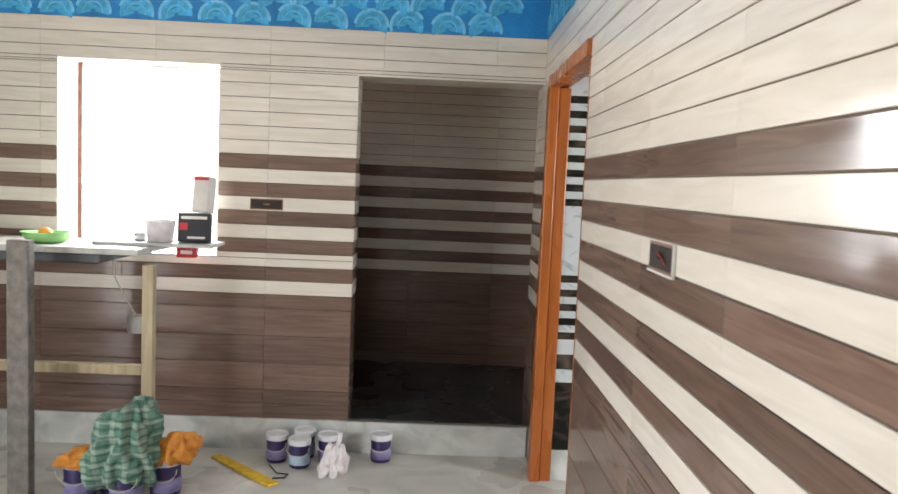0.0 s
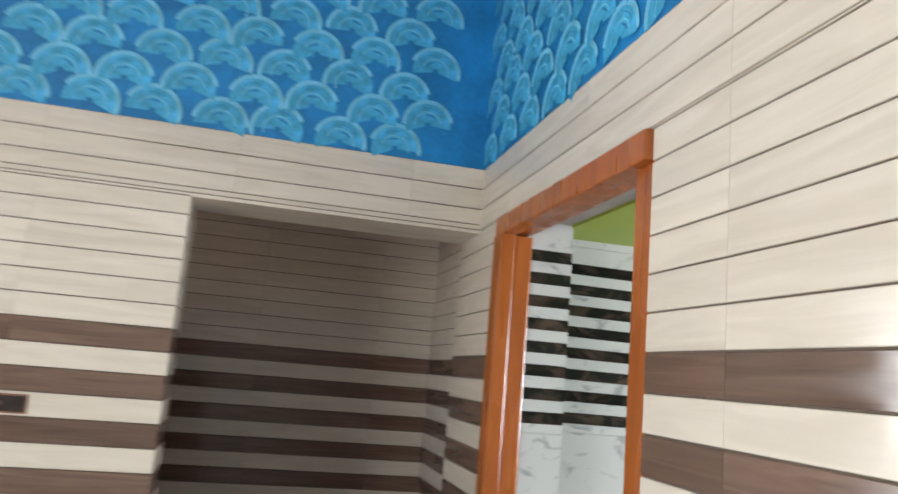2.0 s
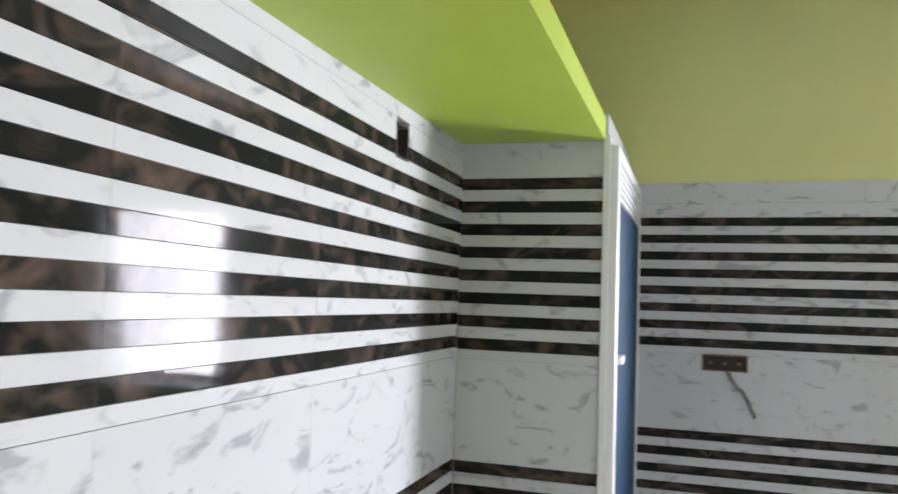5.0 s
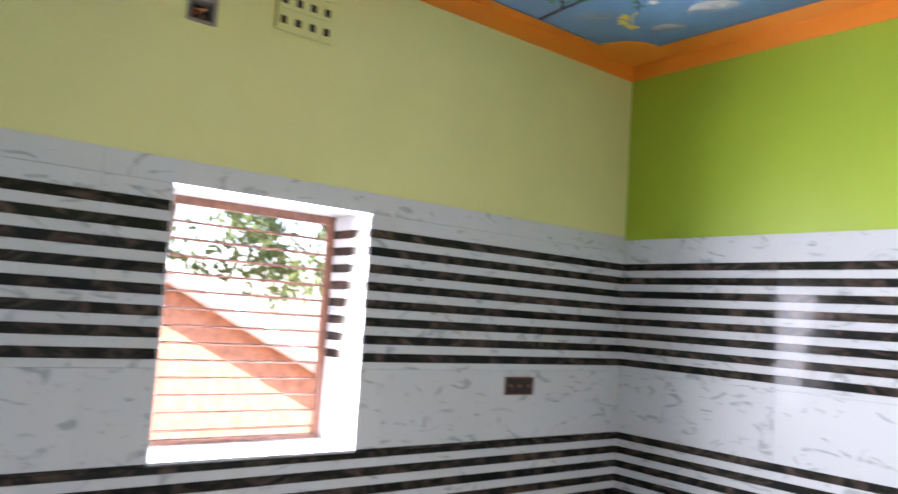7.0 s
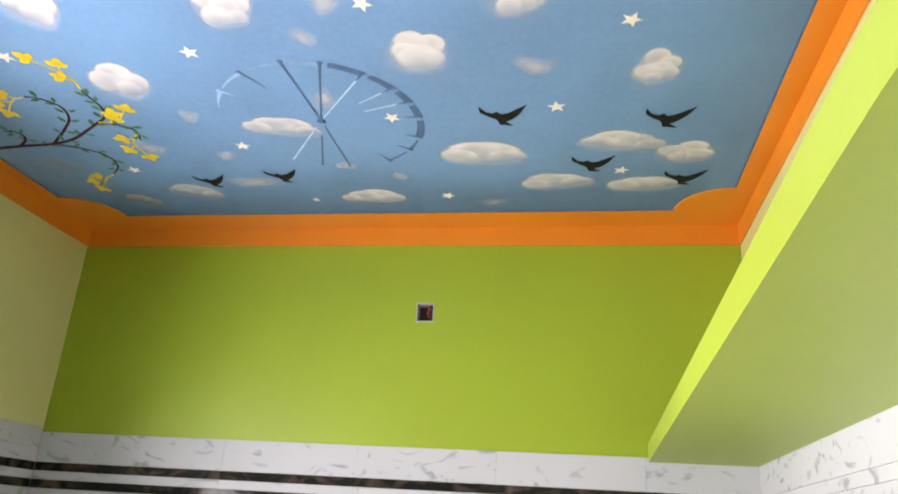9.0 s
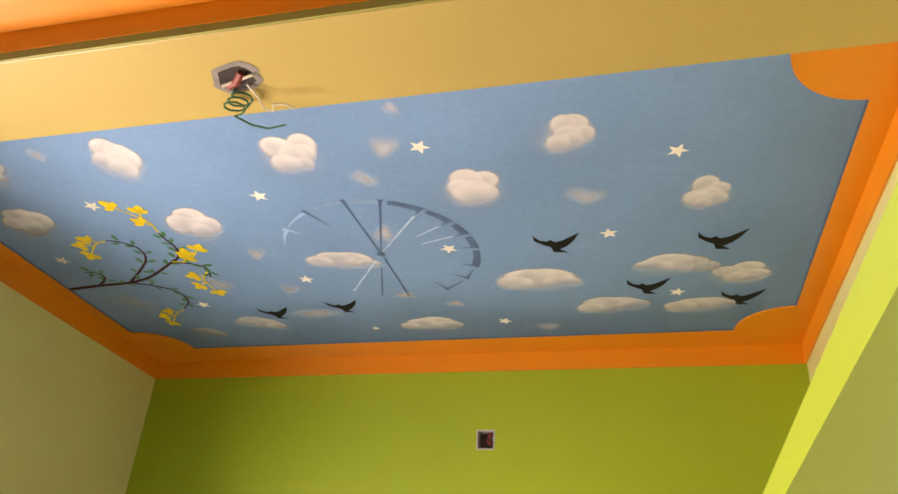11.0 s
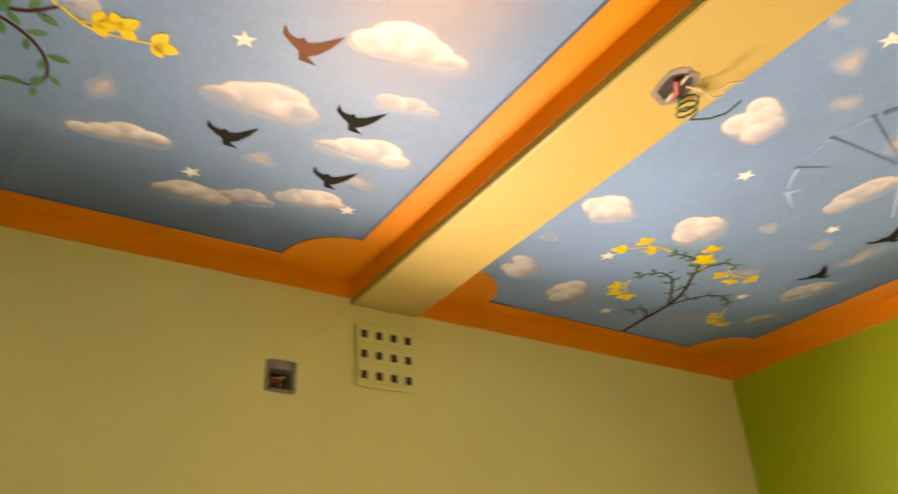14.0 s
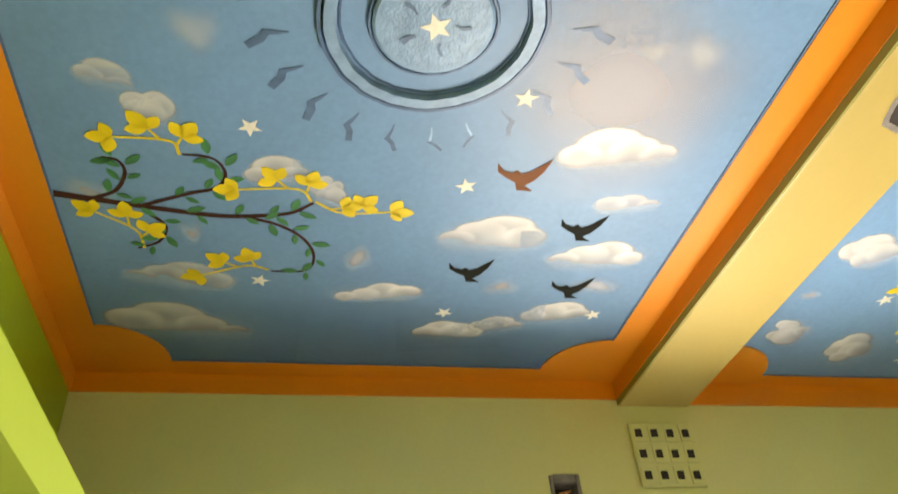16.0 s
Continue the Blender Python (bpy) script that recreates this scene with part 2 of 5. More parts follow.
M_SOIL = mat("dry_soil", (0.30, 0.22, 0.15), 0.95, var=0.3, scale=2, bump=0.3)


def cloud_material(name, color):
    """Sprayed paint that thins out towards its rim."""
    m = bpy.data.materials.new(name)
    m.use_nodes = True
    nt = m.node_tree
    b = nt.nodes["Principled BSDF"]
    b.inputs["Base Color"].default_value, b.inputs["Roughness"].default_value = (*color, 1), 0.55
    at = nt.nodes.new("ShaderNodeAttribute")
    at.attribute_name = "cover"
    nt.links.new(at.outputs["Fac"], b.inputs["Alpha"])
    return m


M_CLOUD = cloud_material("sprayed_cream_cloud_paint", (0.78, 0.75, 0.71))
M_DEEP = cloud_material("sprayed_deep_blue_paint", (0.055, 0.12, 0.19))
M_BLUSH = cloud_material("sprayed_pinkish_cream_paint", (0.66, 0.52, 0.46))


# ---- mesh helpers ----
def box_into(bm, x0, x1, y0, y1, z0, z1, bevel=0.0):
    made = bmesh.ops.create_cube(bm, size=1.0, matrix=Matrix.Translation(((x0 + x1) / 2, (y0 + y1) / 2, (z0 + z1) / 2)) @ Matrix.Diagonal((x1 - x0, y1 - y0, z1 - z0, 1)))
    if bevel:
        edges = {e for v in made["verts"] for e in v.link_edges}
        bmesh.ops.bevel(bm, geom=list(edges), offset=bevel, segments=2, affect="EDGES", profile=0.5)


def boxes(*rows, bevel=0.0):
    bm = bmesh.new()
    for r in rows:
        box_into(bm, *r, bevel=bevel)
    return bm


def to_mesh(name, bm, material, smooth=False):
    me = bpy.data.meshes.new(name)
    bm.to_mesh(me)
    bm.free()
    for m in (material if isinstance(material, (list, tuple)) else [material]):
        me.materials.append(m)
    if smooth:
        me.polygons.foreach_set("use_smooth", [True] * len(me.polygons))
    return me


def part(name, bm, material, parent=None, label="", smooth=False):
    """One mesh object, a part of parent where there is one."""
    ob = new(name, to_mesh(name, bm, material, smooth))
    if parent:
        ob.parent = parent
        ob.matrix_parent_inverse = Matrix.LocRotScale(parent.location, parent.rotation_euler, None).inverted()
    if label:
        tagged(ob, label)
    return ob


def place(name, x, y, z, label, category, group="", rz=0.0):
    """The Empty at the base of a thing; its parts are built in place and then hang under it."""
    e = new(name)
    e.empty_display_size = 0.1
    e.location = (x, y, z)
    return tagged(e, label, category, group)


def structure(name, bm, material, label, category):
    return tagged(part(name, bm, material), label, category, kind="structure")


def tube(points, radius, taper=1.0, sides=8):
    """A bmesh tube along points, round, with capped ends."""
    bm = bmesh.new()
    pts = [Vector(p) for p in points]
    rings = []
    for i, p in enumerate(pts):
        d = (pts[min(i + 1, len(pts) - 1)] - pts[max(i - 1, 0)]).normalized()
        side = d.cross(Vector((0, 0, 1)) if abs(d.z) < 0.9 else Vector((1, 0, 0))).normalized()
        up = side.cross(d)
        r = radius * (1 + (taper - 1) * i / max(1, len(pts) - 1))
        rings.append([bm.verts.new(p + r * (math.cos(a) * side + math.sin(a) * up)) for a in (2 * math.pi * k / sides for k in range(sides))])
    for a, b in zip(rings, rings[1:]):
        for k in range(sides):
            bm.faces.new((a[k], a[(k + 1) % sides], b[(k + 1) % sides], b[k]))
    bm.faces.new(rings[0][::-1])
    bm.faces.new(rings[-1])
    return bm


def lathe(profile, sides=28, center=(0, 0, 0)):
    """A turned body from (radius, height) pairs."""
    bm = bmesh.new()
    c = Vector(center)
    rings = [[bm.verts.new(c + Vector((r * math.cos(a), r * math.sin(a), z))) for a in (2 * math.pi * k / sides for k in range(sides))] for r, z in profile]
    for a, b in zip(rings, rings[1:]):
        for k in range(sides):
            bm.faces.new((a[k], a[(k + 1) % sides], b[(k + 1) % sides], b[k]))
    bm.faces.new(rings[0][::-1])
    bm.faces.new(rings[-1])
    return bm


# ---- the setting: first room ----
ROW = 0.0777
TOP_A = 1.665 + 9 * ROW
H_CEIL = 3.14
SKEW = Matrix.Translation((0.566, 3.25, 0)) @ Matrix.Rotation(radians(-0.9), 4, "Z") @ Matrix.Translation((-0.566, -3.25, 0))
floor_a = structure("floor", boxes((-3.2, 4.31, -2.2, 6.3, -0.15, 0.0)), M_FLOOR, "pale grey marble floor with cement dust", "floor")

# the wall with the window and the dark doorway
wall_n = structure("wall_north", boxes(
    (-3.0, -2.07, 4.576, 4.80, 0, TOP_A), (-2.07, -1.19, 4.576, 4.80, 0, 1.09), (-2.07, -1.19, 4.576, 4.80, 2.15, TOP_A),
    (-1.19, -0.442, 4.576, 4.84, 0, TOP_A), (-0.442, 0.61, 4.576, 4.84, 0, 0.19), (-0.442, 0.61, 4.576, 4.84, 2.125, TOP_A)), M_MORTAR, "wall clad in cream and wood-brown striped glazed tiles", "wall")
wall_nu = structure("wall_north_upper", boxes((-3.0, 0.61, 4.572, 4.68, TOP_A, 3.2)), M_BLUE, "deep blue painted upper wall with fan pattern", "wall")
wall_e = structure("wall_east", boxes(
    (0.576, 0.70, -1.8, 3.25, 0, TOP_A), (0.576, 0.70, 4.300, 4.84, 0, TOP_A), (0.576, 0.70, 3.25, 4.300, 2.127, TOP_A)), M_MORTAR,
    "wall clad in cream and wood-brown striped glazed tiles", "wall")
wall_eu = structure("wall_east_upper", boxes((0.572, 0.70, -1.8, 4.56, TOP_A, 3.2)), M_BLUE, "deep blue painted upper wall with fan pattern", "wall")
for ob in (wall_e, wall_eu):
    ob.matrix_world = SKEW
# The opening is an unseen addition that holds the fill lamp.
structure("wall_west", boxes((-3.2, -3.0, -1.8, 0.1, 0, 3.2), (-3.2, -3.0, 1.7, 4.8, 0, 3.2), (-3.2, -3.0, 0.1, 1.7, 2.3, 3.2)), M_WCEIL, "plain pale plastered wall with an added opening for fill light", "wall")
structure("wall_south", boxes((-3.0, 0.576, -1.8, -1.6, 0, 3.2)), M_WCEIL,
          "plain pale wall", "wall")
structure("ceiling_first_room", boxes((-3.2, 0.70, -1.8, 4.8, 3.2, 3.35)), M_WCEIL, "plain white ceiling", "ceiling")
structure("kerb_north", boxes((-3.0, -0.44, 4.558, 4.58, 0.0, 0.18), (-0.44, 0.588, 4.558, 4.58, 0.0, 0.176), bevel=0.003), M_KERB,
          "grey-white marble skirting kerb", "kerb")

structure("lintel_soffit", boxes((-0.44, 0.60, 4.57, 4.84, 2.117, 2.124)), M_CREAM, "pale underside of the doorway lintel", "lintel")

# the unlit room past the dark doorway
# The west side leaves an added, unseen vent that lets sky light in.
structure("wall_dark_room", boxes((-1.19, 0.90, 6.006, 6.15, 0, 2.7), (0.776, 0.90, 4.84, 6.006, 0, 2.7), (0.70, 0.776, 4.80, 4.86, 0, 2.7), (-1.19, -1.07, 4.84, 6.006, 0, 1.75), (-1.19, -1.07, 4.84, 6.006, 2.25, 2.7), (-1.19, -1.07, 4.84, 5.25, 1.75, 2.25), (-1.19, -1.07, 5.75, 6.006, 1.75, 2.25)), M_MORTAR,
          "striped tiled walls of an unlit room, with an added unseen vent", "wall")
structure("floor_dark_room", boxes((-1.07, 0.776, 4.84, 6.006, 0.0, 0.194), (-0.44, 0.60, 4.56, 4.84, 0.19, 0.194)), M_GRANITE, "raised black granite floor and threshold", "floor")
structure("ceiling_dark_room", boxes((-1.19, 0.90, 4.84, 6.15, 2.364, 2.5)), M_WOOD, "dark brown ceiling of the unlit room", "ceiling")

# ---- the setting: second room ----
TOP_B = 2.130
structure("wall_west_second_room", boxes(
    (0.70, 0.814, 0.0, 3.25, 0, TOP_B), (0.70, 0.814, 4.288, 4.80, 0, TOP_B), (0.70, 0.814, 3.25, 4.288, 2.12, 2.125),
    (0.664, 0.814, 4.242, 4.288, 0, 2.12), (0.664, 0.814, 3.25, 3.338, 0, 2.12)), M_GROUT, "wall with white and black striped marble tiles", "wall")
WALL_BW = bpy.data.objects["wall_west_second_room"]
structure("wall_west_second_room_upper", boxes((0.70, 0.818, 0.0, 4.8, TOP_B, 3.3)), M_PALE, "pale olive painted upper wall", "wall")
WALL_BE = structure("wall_east_second_room", boxes(
    (3.956, 4.30, 0.0, 1.92, 0, TOP_B), (3.956, 4.30, 2.765, 4.8, 0, TOP_B), (3.956, 4.30, 1.92, 2.765, 0, 1.06), (3.956, 4.30, 1.92, 2.765, 2.06, TOP_B)), M_GROUT,
    "window wall with white and black striped marble tiles", "wall")
structure("wall_east_second_room_upper", boxes(
    (3.954, 4.30, 0.0, 2.672, TOP_B, 3.3), (3.954, 4.30, 2.776, 4.8, TOP_B, 3.3), (3.954, 4.30, 2.672, 2.776, TOP_B, 2.652), (3.954, 4.30, 2.672, 2.776, 2.764, 3.3),
    (4.03, 4.30, 2.672, 2.776, 2.652, 2.764)), M_PALE, "pale olive painted upper wall", "wall")
WALL_BS = structure("wall_south_second_room", boxes((0.70, 4.30, 0.0, 0.234, 0, TOP_B)), M_GROUT, "wall with white and black striped marble tiles", "wall")
structure("wall_south_second_room_upper", boxes(
    (0.818, 2.154, 0.0, 0.236, TOP_B, 3.3), (2.236, 3.954, 0.0, 0.236, TOP_B, 3.3), (2.154, 2.236, 0.0, 0.236, TOP_B, 2.678), (2.154, 2.236, 0.0, 0.236, 2.768, 3.3),
    (2.154, 2.236, 0.0, 0.17, 2.678, 2.768)), M_GREEN, "leaf green painted upper wall", "wall")
WALL_BN = structure("wall_north_second_room", boxes(
    (0.814, 2.27, 4.421, 4.80, 0, TOP_B), (2.36, 3.956, 4.421, 4.80, 0, TOP_B), (2.27, 2.36, 4.421, 4.80, 0, 1.965), (2.27, 2.36, 4.421, 4.80, 2.06, TOP_B),
    (2.27, 2.36, 4.52, 4.80, 1.965, 2.06)), M_GROUT, "wall with white and black striped marble tiles", "wall")
structure("wall_north_second_room_upper", boxes((0.818, 3.954, 4.42, 4.80, TOP_B, 3.3)), M_GREEN, "leaf green painted upper wall", "wall")
WALL_BATH = structure("wall_washroom", boxes(
    (2.876, 2.95, 3.946, 4.421, 0, TOP_B), (2.95, 3.0, 3.946, 4.02, 0, TOP_B), (3.86, 3.956, 3.946, 4.02, 0, TOP_B), (3.0, 3.86, 3.946, 4.02, 2.10, TOP_B)), M_GROUT,
    "small washroom enclosure clad in striped marble tiles", "wall")
structure("washroom_roof", boxes((2.866, 3.956, 3.936, 4.42, TOP_B, 2.198), bevel=0.004), M_WHITE, "white marble edged washroom roof slab", "slab")
structure("loft_north", boxes((1.268, 2.866, 3.945, 4.42, 2.112, 2.182)), M_LIME, "lime green painted concrete loft shelf", "loft")
bm = bmesh.new()
low = [bm.verts.new((x, y, 2.112)) for x, y in ((0.818, 0.236), (1.240, 0.236), (1.287, 2.95), (1.268, 3.945), (1.268, 4.42), (0.818, 4.42))]
slab = bmesh.ops.extrude_face_region(bm, geom=[bm.faces.new(low)])
bmesh.ops.translate(bm, verts=[v for v in slab["geom"] if isinstance(v, bmesh.types.BMVert)], vec=(0, 0, 0.07))
bmesh.ops.recalc_face_normals(bm, faces=bm.faces[:])
structure("loft_west", bm, M_LIME, "lime green painted concrete loft shelf", "loft")

# ceiling, beam, and the orange borders
structure("ceiling_second_room", boxes((0.70, 4.30, 0.0, 4.80, H_CEIL, H_CEIL + 0.15)), M_SKY, "ceiling painted as a blue sky", "ceiling")
structure("ceiling_beam", boxes((0.818, 3.954, 2.168, 2.452, 3.035, H_CEIL), bevel=0.004), M_CREAMY, "warm yellow painted ceiling beam", "beam")
structure("beam_side_strip", boxes((0.818, 3.954, 2.452, 2.458, 3.037, 3.062)), M_OLIVE, "dull olive painted strip along the beam", "trim")


def border(name, x0, x1, y0, y1, sx0, sx1, sy0, sy1, z0):
    """Orange frieze round a bay and its flat ceiling border with round corner lobes."""
    t = 0.008
    bm = boxes((x0, x1, y0, y0 + t, z0, H_CEIL), (x0, x1, y1 - t, y1, z0, H_CEIL), (x0, x0 + t, y0 + t, y1 - t, z0, H_CEIL), (x1 - t, x1, y0 + t, y1 - t, z0, H_CEIL))
    zb = H_CEIL - 0.006
    box_into(bm, x0 + t, x1 - t, y0 + t, sy0, zb, H_CEIL - 0.001)
    box_into(bm, x0 + t, x1 - t, sy1, y1 - t, zb, H_CEIL - 0.001)
    box_into(bm, x0 + t, sx0, sy0, sy1, zb, H_CEIL - 0.001)
    box_into(bm, sx1, x1 - t, sy0, sy1, zb, H_CEIL - 0.001)
    for cx, cy, a0 in ((sx0, sy0, 0), (sx1, sy0, 90), (sx1, sy1, 180), (sx0, sy1, 270)):
        ring = [(cx, cy)] + [(cx + 0.215 * math.cos(radians(a0 + k * 7.5)), cy + 0.215 * math.sin(radians(a0 + k * 7.5))) for k in range(13)]
        low = [bm.verts.new((x, y, zb)) for x, y in ring]
        high = [bm.verts.new((x, y, H_CEIL - 0.001)) for x, y in ring]
        bm.faces.new(low[::-1])
        for k in range(len(ring)):
            bm.faces.new((low[k], low[(k + 1) % len(ring)], high[(k + 1) % len(ring)], high[k]))
    structure(name, bm, M_ORANGE, "orange painted cornice with rounded corner lobes", "cornice")
    # thin dark line where the border meets the sky
    line = boxes((sx0, sx1, sy0, sy0 + 0.006, zb + 0.002, H_CEIL - 0.001), (sx0, sx1, sy1 - 0.006, sy1, zb + 0.002, H_CEIL - 0.001),
                 (sx0, sx0 + 0.006, sy0, sy1, zb + 0.002, H_CEIL - 0.001), (sx1 - 0.006, sx1, sy0, sy1, zb + 0.002, H_CEIL - 0.001))
    structure(name + "_line", line, M_RELIEFD, "thin dark blue edge line of the painted sky", "trim")


border("cornice_north_bay", 0.818, 3.954, 2.452, 4.42, 0.92, 3.86, 2.565, 4.305, 3.062)
border("cornice_south_bay", 0.818, 3.954, 0.236, 2.168, 0.90, 3.87, 0.41, 2.075, 3.045)

# ---- the doorway between the rooms ----
door = tagged(place("door_frame", 0.6, 3.77, 0, "varnished red-brown wooden door frame, no door leaf", "door frame"), kind="structure")


def jamb(x0, y0, y1, stop0, stop1):
    bm = boxes((x0, 0.60, y0, y1, 0, 2.058))
    box_into(bm, 0.60, 0.662, stop0, stop1, 0, 2.058)
    bmesh.ops.bevel(bm, geom=[e for e in bm.edges if abs(e.verts[0].co.z - e.verts[1].co.z) > 1], offset=0.006, segments=2, affect="EDGES", profile=0.5)
    return bm


part("jamb", jamb(0.548, 4.212, 4.298, 4.224, 4.298), M_WOOD, door)
part("jamb", jamb(0.584, 3.252, 3.352, 3.252, 3.340), M_WOOD, door)
part("head", boxes((0.552, 0.60, 3.252, 4.298, 2.058, 2.125), (0.60, 0.662, 3.252, 4.298, 2.066, 2.125), bevel=0.005), M_WOOD, door)
door.matrix_world = SKEW @ Matrix.Translation(door.location)

# ---- windows ----
win_b = tagged(place("window_1", 4.1, 2.34, 1.06, "barred window with white tiled reveals and rust-brown iron frame", "window"), kind="structure")
part("reveal", boxes((3.95, 4.30, 1.914, 1.924, 1.06, 2.06), (3.95, 4.30, 2.761, 2.771, 1.06, 2.06), (3.95, 4.30, 1.924, 2.761, 2.052, 2.062)), M_WHITE, win_b, "white marble reveal")
part("sill", boxes((3.944, 4.30, 1.924, 2.761, 1.054, 1.066), bevel=0.003), M_WHITE, win_b, "white marble sill")
part("frame", boxes((4.245, 4.275, 1.924, 1.955, 1.066, 2.052), (4.245, 4.275, 2.73, 2.761, 1.066, 2.052), (4.245, 4.275, 1.955, 2.73, 2.015, 2.052), (4.245, 4.275, 1.955, 2.73, 1.066, 1.085)), M_IRON, win_b, "rust-brown iron frame")
for k in range(13):
    z = 1.118 + k * 0.0690
    part("bar", tube([(4.26, 1.955, z), (4.26, 2.73, z)], 0.0055), M_IRON, win_b)

win_a = tagged(place("window_2", -1.63, 4.7, 1.09, "sunlit window with white reveals and thin iron grille", "window"), kind="structure")
part("reveal", boxes((-2.076, -2.066, 4.57, 4.80, 1.09, 2.15), (-1.194, -1.184, 4.57, 4.80, 1.09, 2.15), (-2.066, -1.194, 4.57, 4.80, 2.142, 2.152)), M_CREAM, win_a, "cream tiled reveal")
part("sill", boxes((-2.066, -1.194, 4.566, 4.80, 1.084, 1.096), bevel=0.003), M_WHITE, win_a, "white marble sill")
# The frame's white puts the glare that washes it out into its colour.
part("frame", boxes((-1.23, -1.194, 4.74, 4.77, 1.096, 2.142), (-2.03, -1.23, 4.74, 4.77, 2.11, 2.142)), M_WHITEP, win_a, "frame coloured white as if washed out by glare")
part("stile", boxes((-2.034, -2.008, 4.735, 4.77, 1.096, 2.142), bevel=0.003), M_IRON, win_a, "rust-brown iron stile")
for k in range(5):
    x = -1.90 + k * 0.14
    part("grille_rod", tube([(x, 4.755, 1.096), (x, 4.755, 2.11)], 0.0028), M_SLAB, win_a)
for k in range(6):
    z = 1.22 + k * 0.15
    part("grille_rod", tube([(-2.03, 4.762, z), (-1.23, 4.762, z)], 0.0028), M_SLAB, win_a)

# ---- outside ----
structure("ground", boxes((-400, 400, -400, 400, -0.75, -0.55)), M_SOIL, "dry bare soil", "ground")
house = place("house", 8.5, 3.0, -0.55, "orange-red brick neighbour house with white sloping gable edge", "house")
bm = bmesh.new()
vs = [bm.verts.new(p) for p in ((7.5, -1.0, -0.55), (7.5, 9.5, -0.55), (7.5, 9.5, 4.3), (7.5, 4.3, 3.2), (7.5, -1.0, 0.5))]
f1 = bm.faces.new(vs)
r = bmesh.ops.extrude_face_region(bm, geom=[f1])
bmesh.ops.translate(bm, verts=[v for v in r["geom"] if isinstance(v, bmesh.types.BMVert)], vec=(4, 0, 0))
bmesh.ops.recalc_face_normals(bm, faces=bm.faces[:])
part("wall", bm, M_BRICK, house)
gable = tube([(7.42, -1.0, 0.52), (7.42, 4.3, 3.22), (7.42, 9.5, 4.32)], 0.09, sides=6)
part("roof_edge", gable, M_LIMEW, house, "white limewashed gable edge")
for k in range(3):
    part("window", boxes((7.46, 7.52, 2.2 + k * 1.3, 2.75 + k * 1.3, 0.6, 1.15), bevel=0.01), M_LIMEW, house, "pale plastered patch")


def tree(x, y, z, h, spread, seed, leaves=900):
    rng = random.Random(seed)
    t = place("tree", x, y, z, "leafy green tree beside the brick house", "tree", "trees outside")
    bm = tube([(x, y, z), (x + 0.1, y + 0.1, z + h * 0.3), (x, y - 0.1, z + h * 0.6), (x + 0.1, y, z + h * 0.85)], 0.16, 0.35)
    part("trunk", bm, M_BARK, t)
    for k in range(6):
        a = k * 1.05 + rng.random()
        zz = z + h * (0.35 + 0.08 * k)
        part("limb", tube([(x, y, zz), (x + 0.5 * spread * math.cos(a), y + 0.5 * spread * math.sin(a), zz + h * 0.12), (x + spread * 0.85 * math.cos(a), y + spread * 0.85 * math.sin(a), zz + h * 0.22)], 0.06, 0.3, 6), M_BARK, t)
    verts, faces = [], []
    hubs = [(rng.uniform(-1, 1) * spread * 0.8, rng.uniform(-1, 1) * spread * 0.8, rng.uniform(0.35, 1.0) * h) for _ in range(60)]
    for _ in range(leaves):
        cx, cy, cz = rng.choice(hubs)
        c = Vector((x + cx + rng.gauss(0, 0.3), y + cy + rng.gauss(0, 0.3), z + cz + rng.gauss(0, 0.25)))
        rot = Euler((rng.uniform(0, 6.3), rng.uniform(0, 6.3), rng.uniform(0, 6.3))).to_matrix()
        s = rng.uniform(0.07, 0.15)
        n = len(verts)
        verts += [tuple(c + rot @ Vector(p)) for p in ((-s, 0, 0), (0, -s * 0.45, 0.02), (s, 0, 0), (0, s * 0.45, 0.02))]
        faces.append((n, n + 1, n + 2, n + 3))
    me = bpy.data.meshes.new("crown")
    me.from_pydata(verts, [], faces)
    me.materials.append(M_TREE)
    ob = new("crown", me)
    ob.parent = t
    ob.matrix_parent_inverse = Matrix.Translation(t.location).inverted()


for k, (x, y, h, s) in enumerate(((15.0, -5.0, 7.0, 2.6), (15.5, -1.0, 8.0, 2.8), (16, 3.0, 8.0, 3.0), (13.5, -9.5, 7.0, 2.6))):
    tree(x, y, -0.55, h, s, k + 5, 4200)
# Added wall: catches the sun so the north window looks out on white.
structure("yard_wall", boxes((-7.0, 1.6, 8.0, 8.2, -0.55, 4.2)), M_LIMEW, "added sunlit white wall, a bright backdrop behind the north window", "wall")


# ---- painted ceiling motifs ----
ZP = H_CEIL - 0.0010


def flat_shape(outline, z, thick=0.0003):
    """A thin painted patch on the ceiling from an outline of (x, y)."""
    bm = bmesh.new()
    f = bm.faces.new([bm.verts.new((x, y, z - thick)) for x, y in outline])
    f.normal_update()
    if f.normal.z > 0:
        f.normal_flip()
    return bm


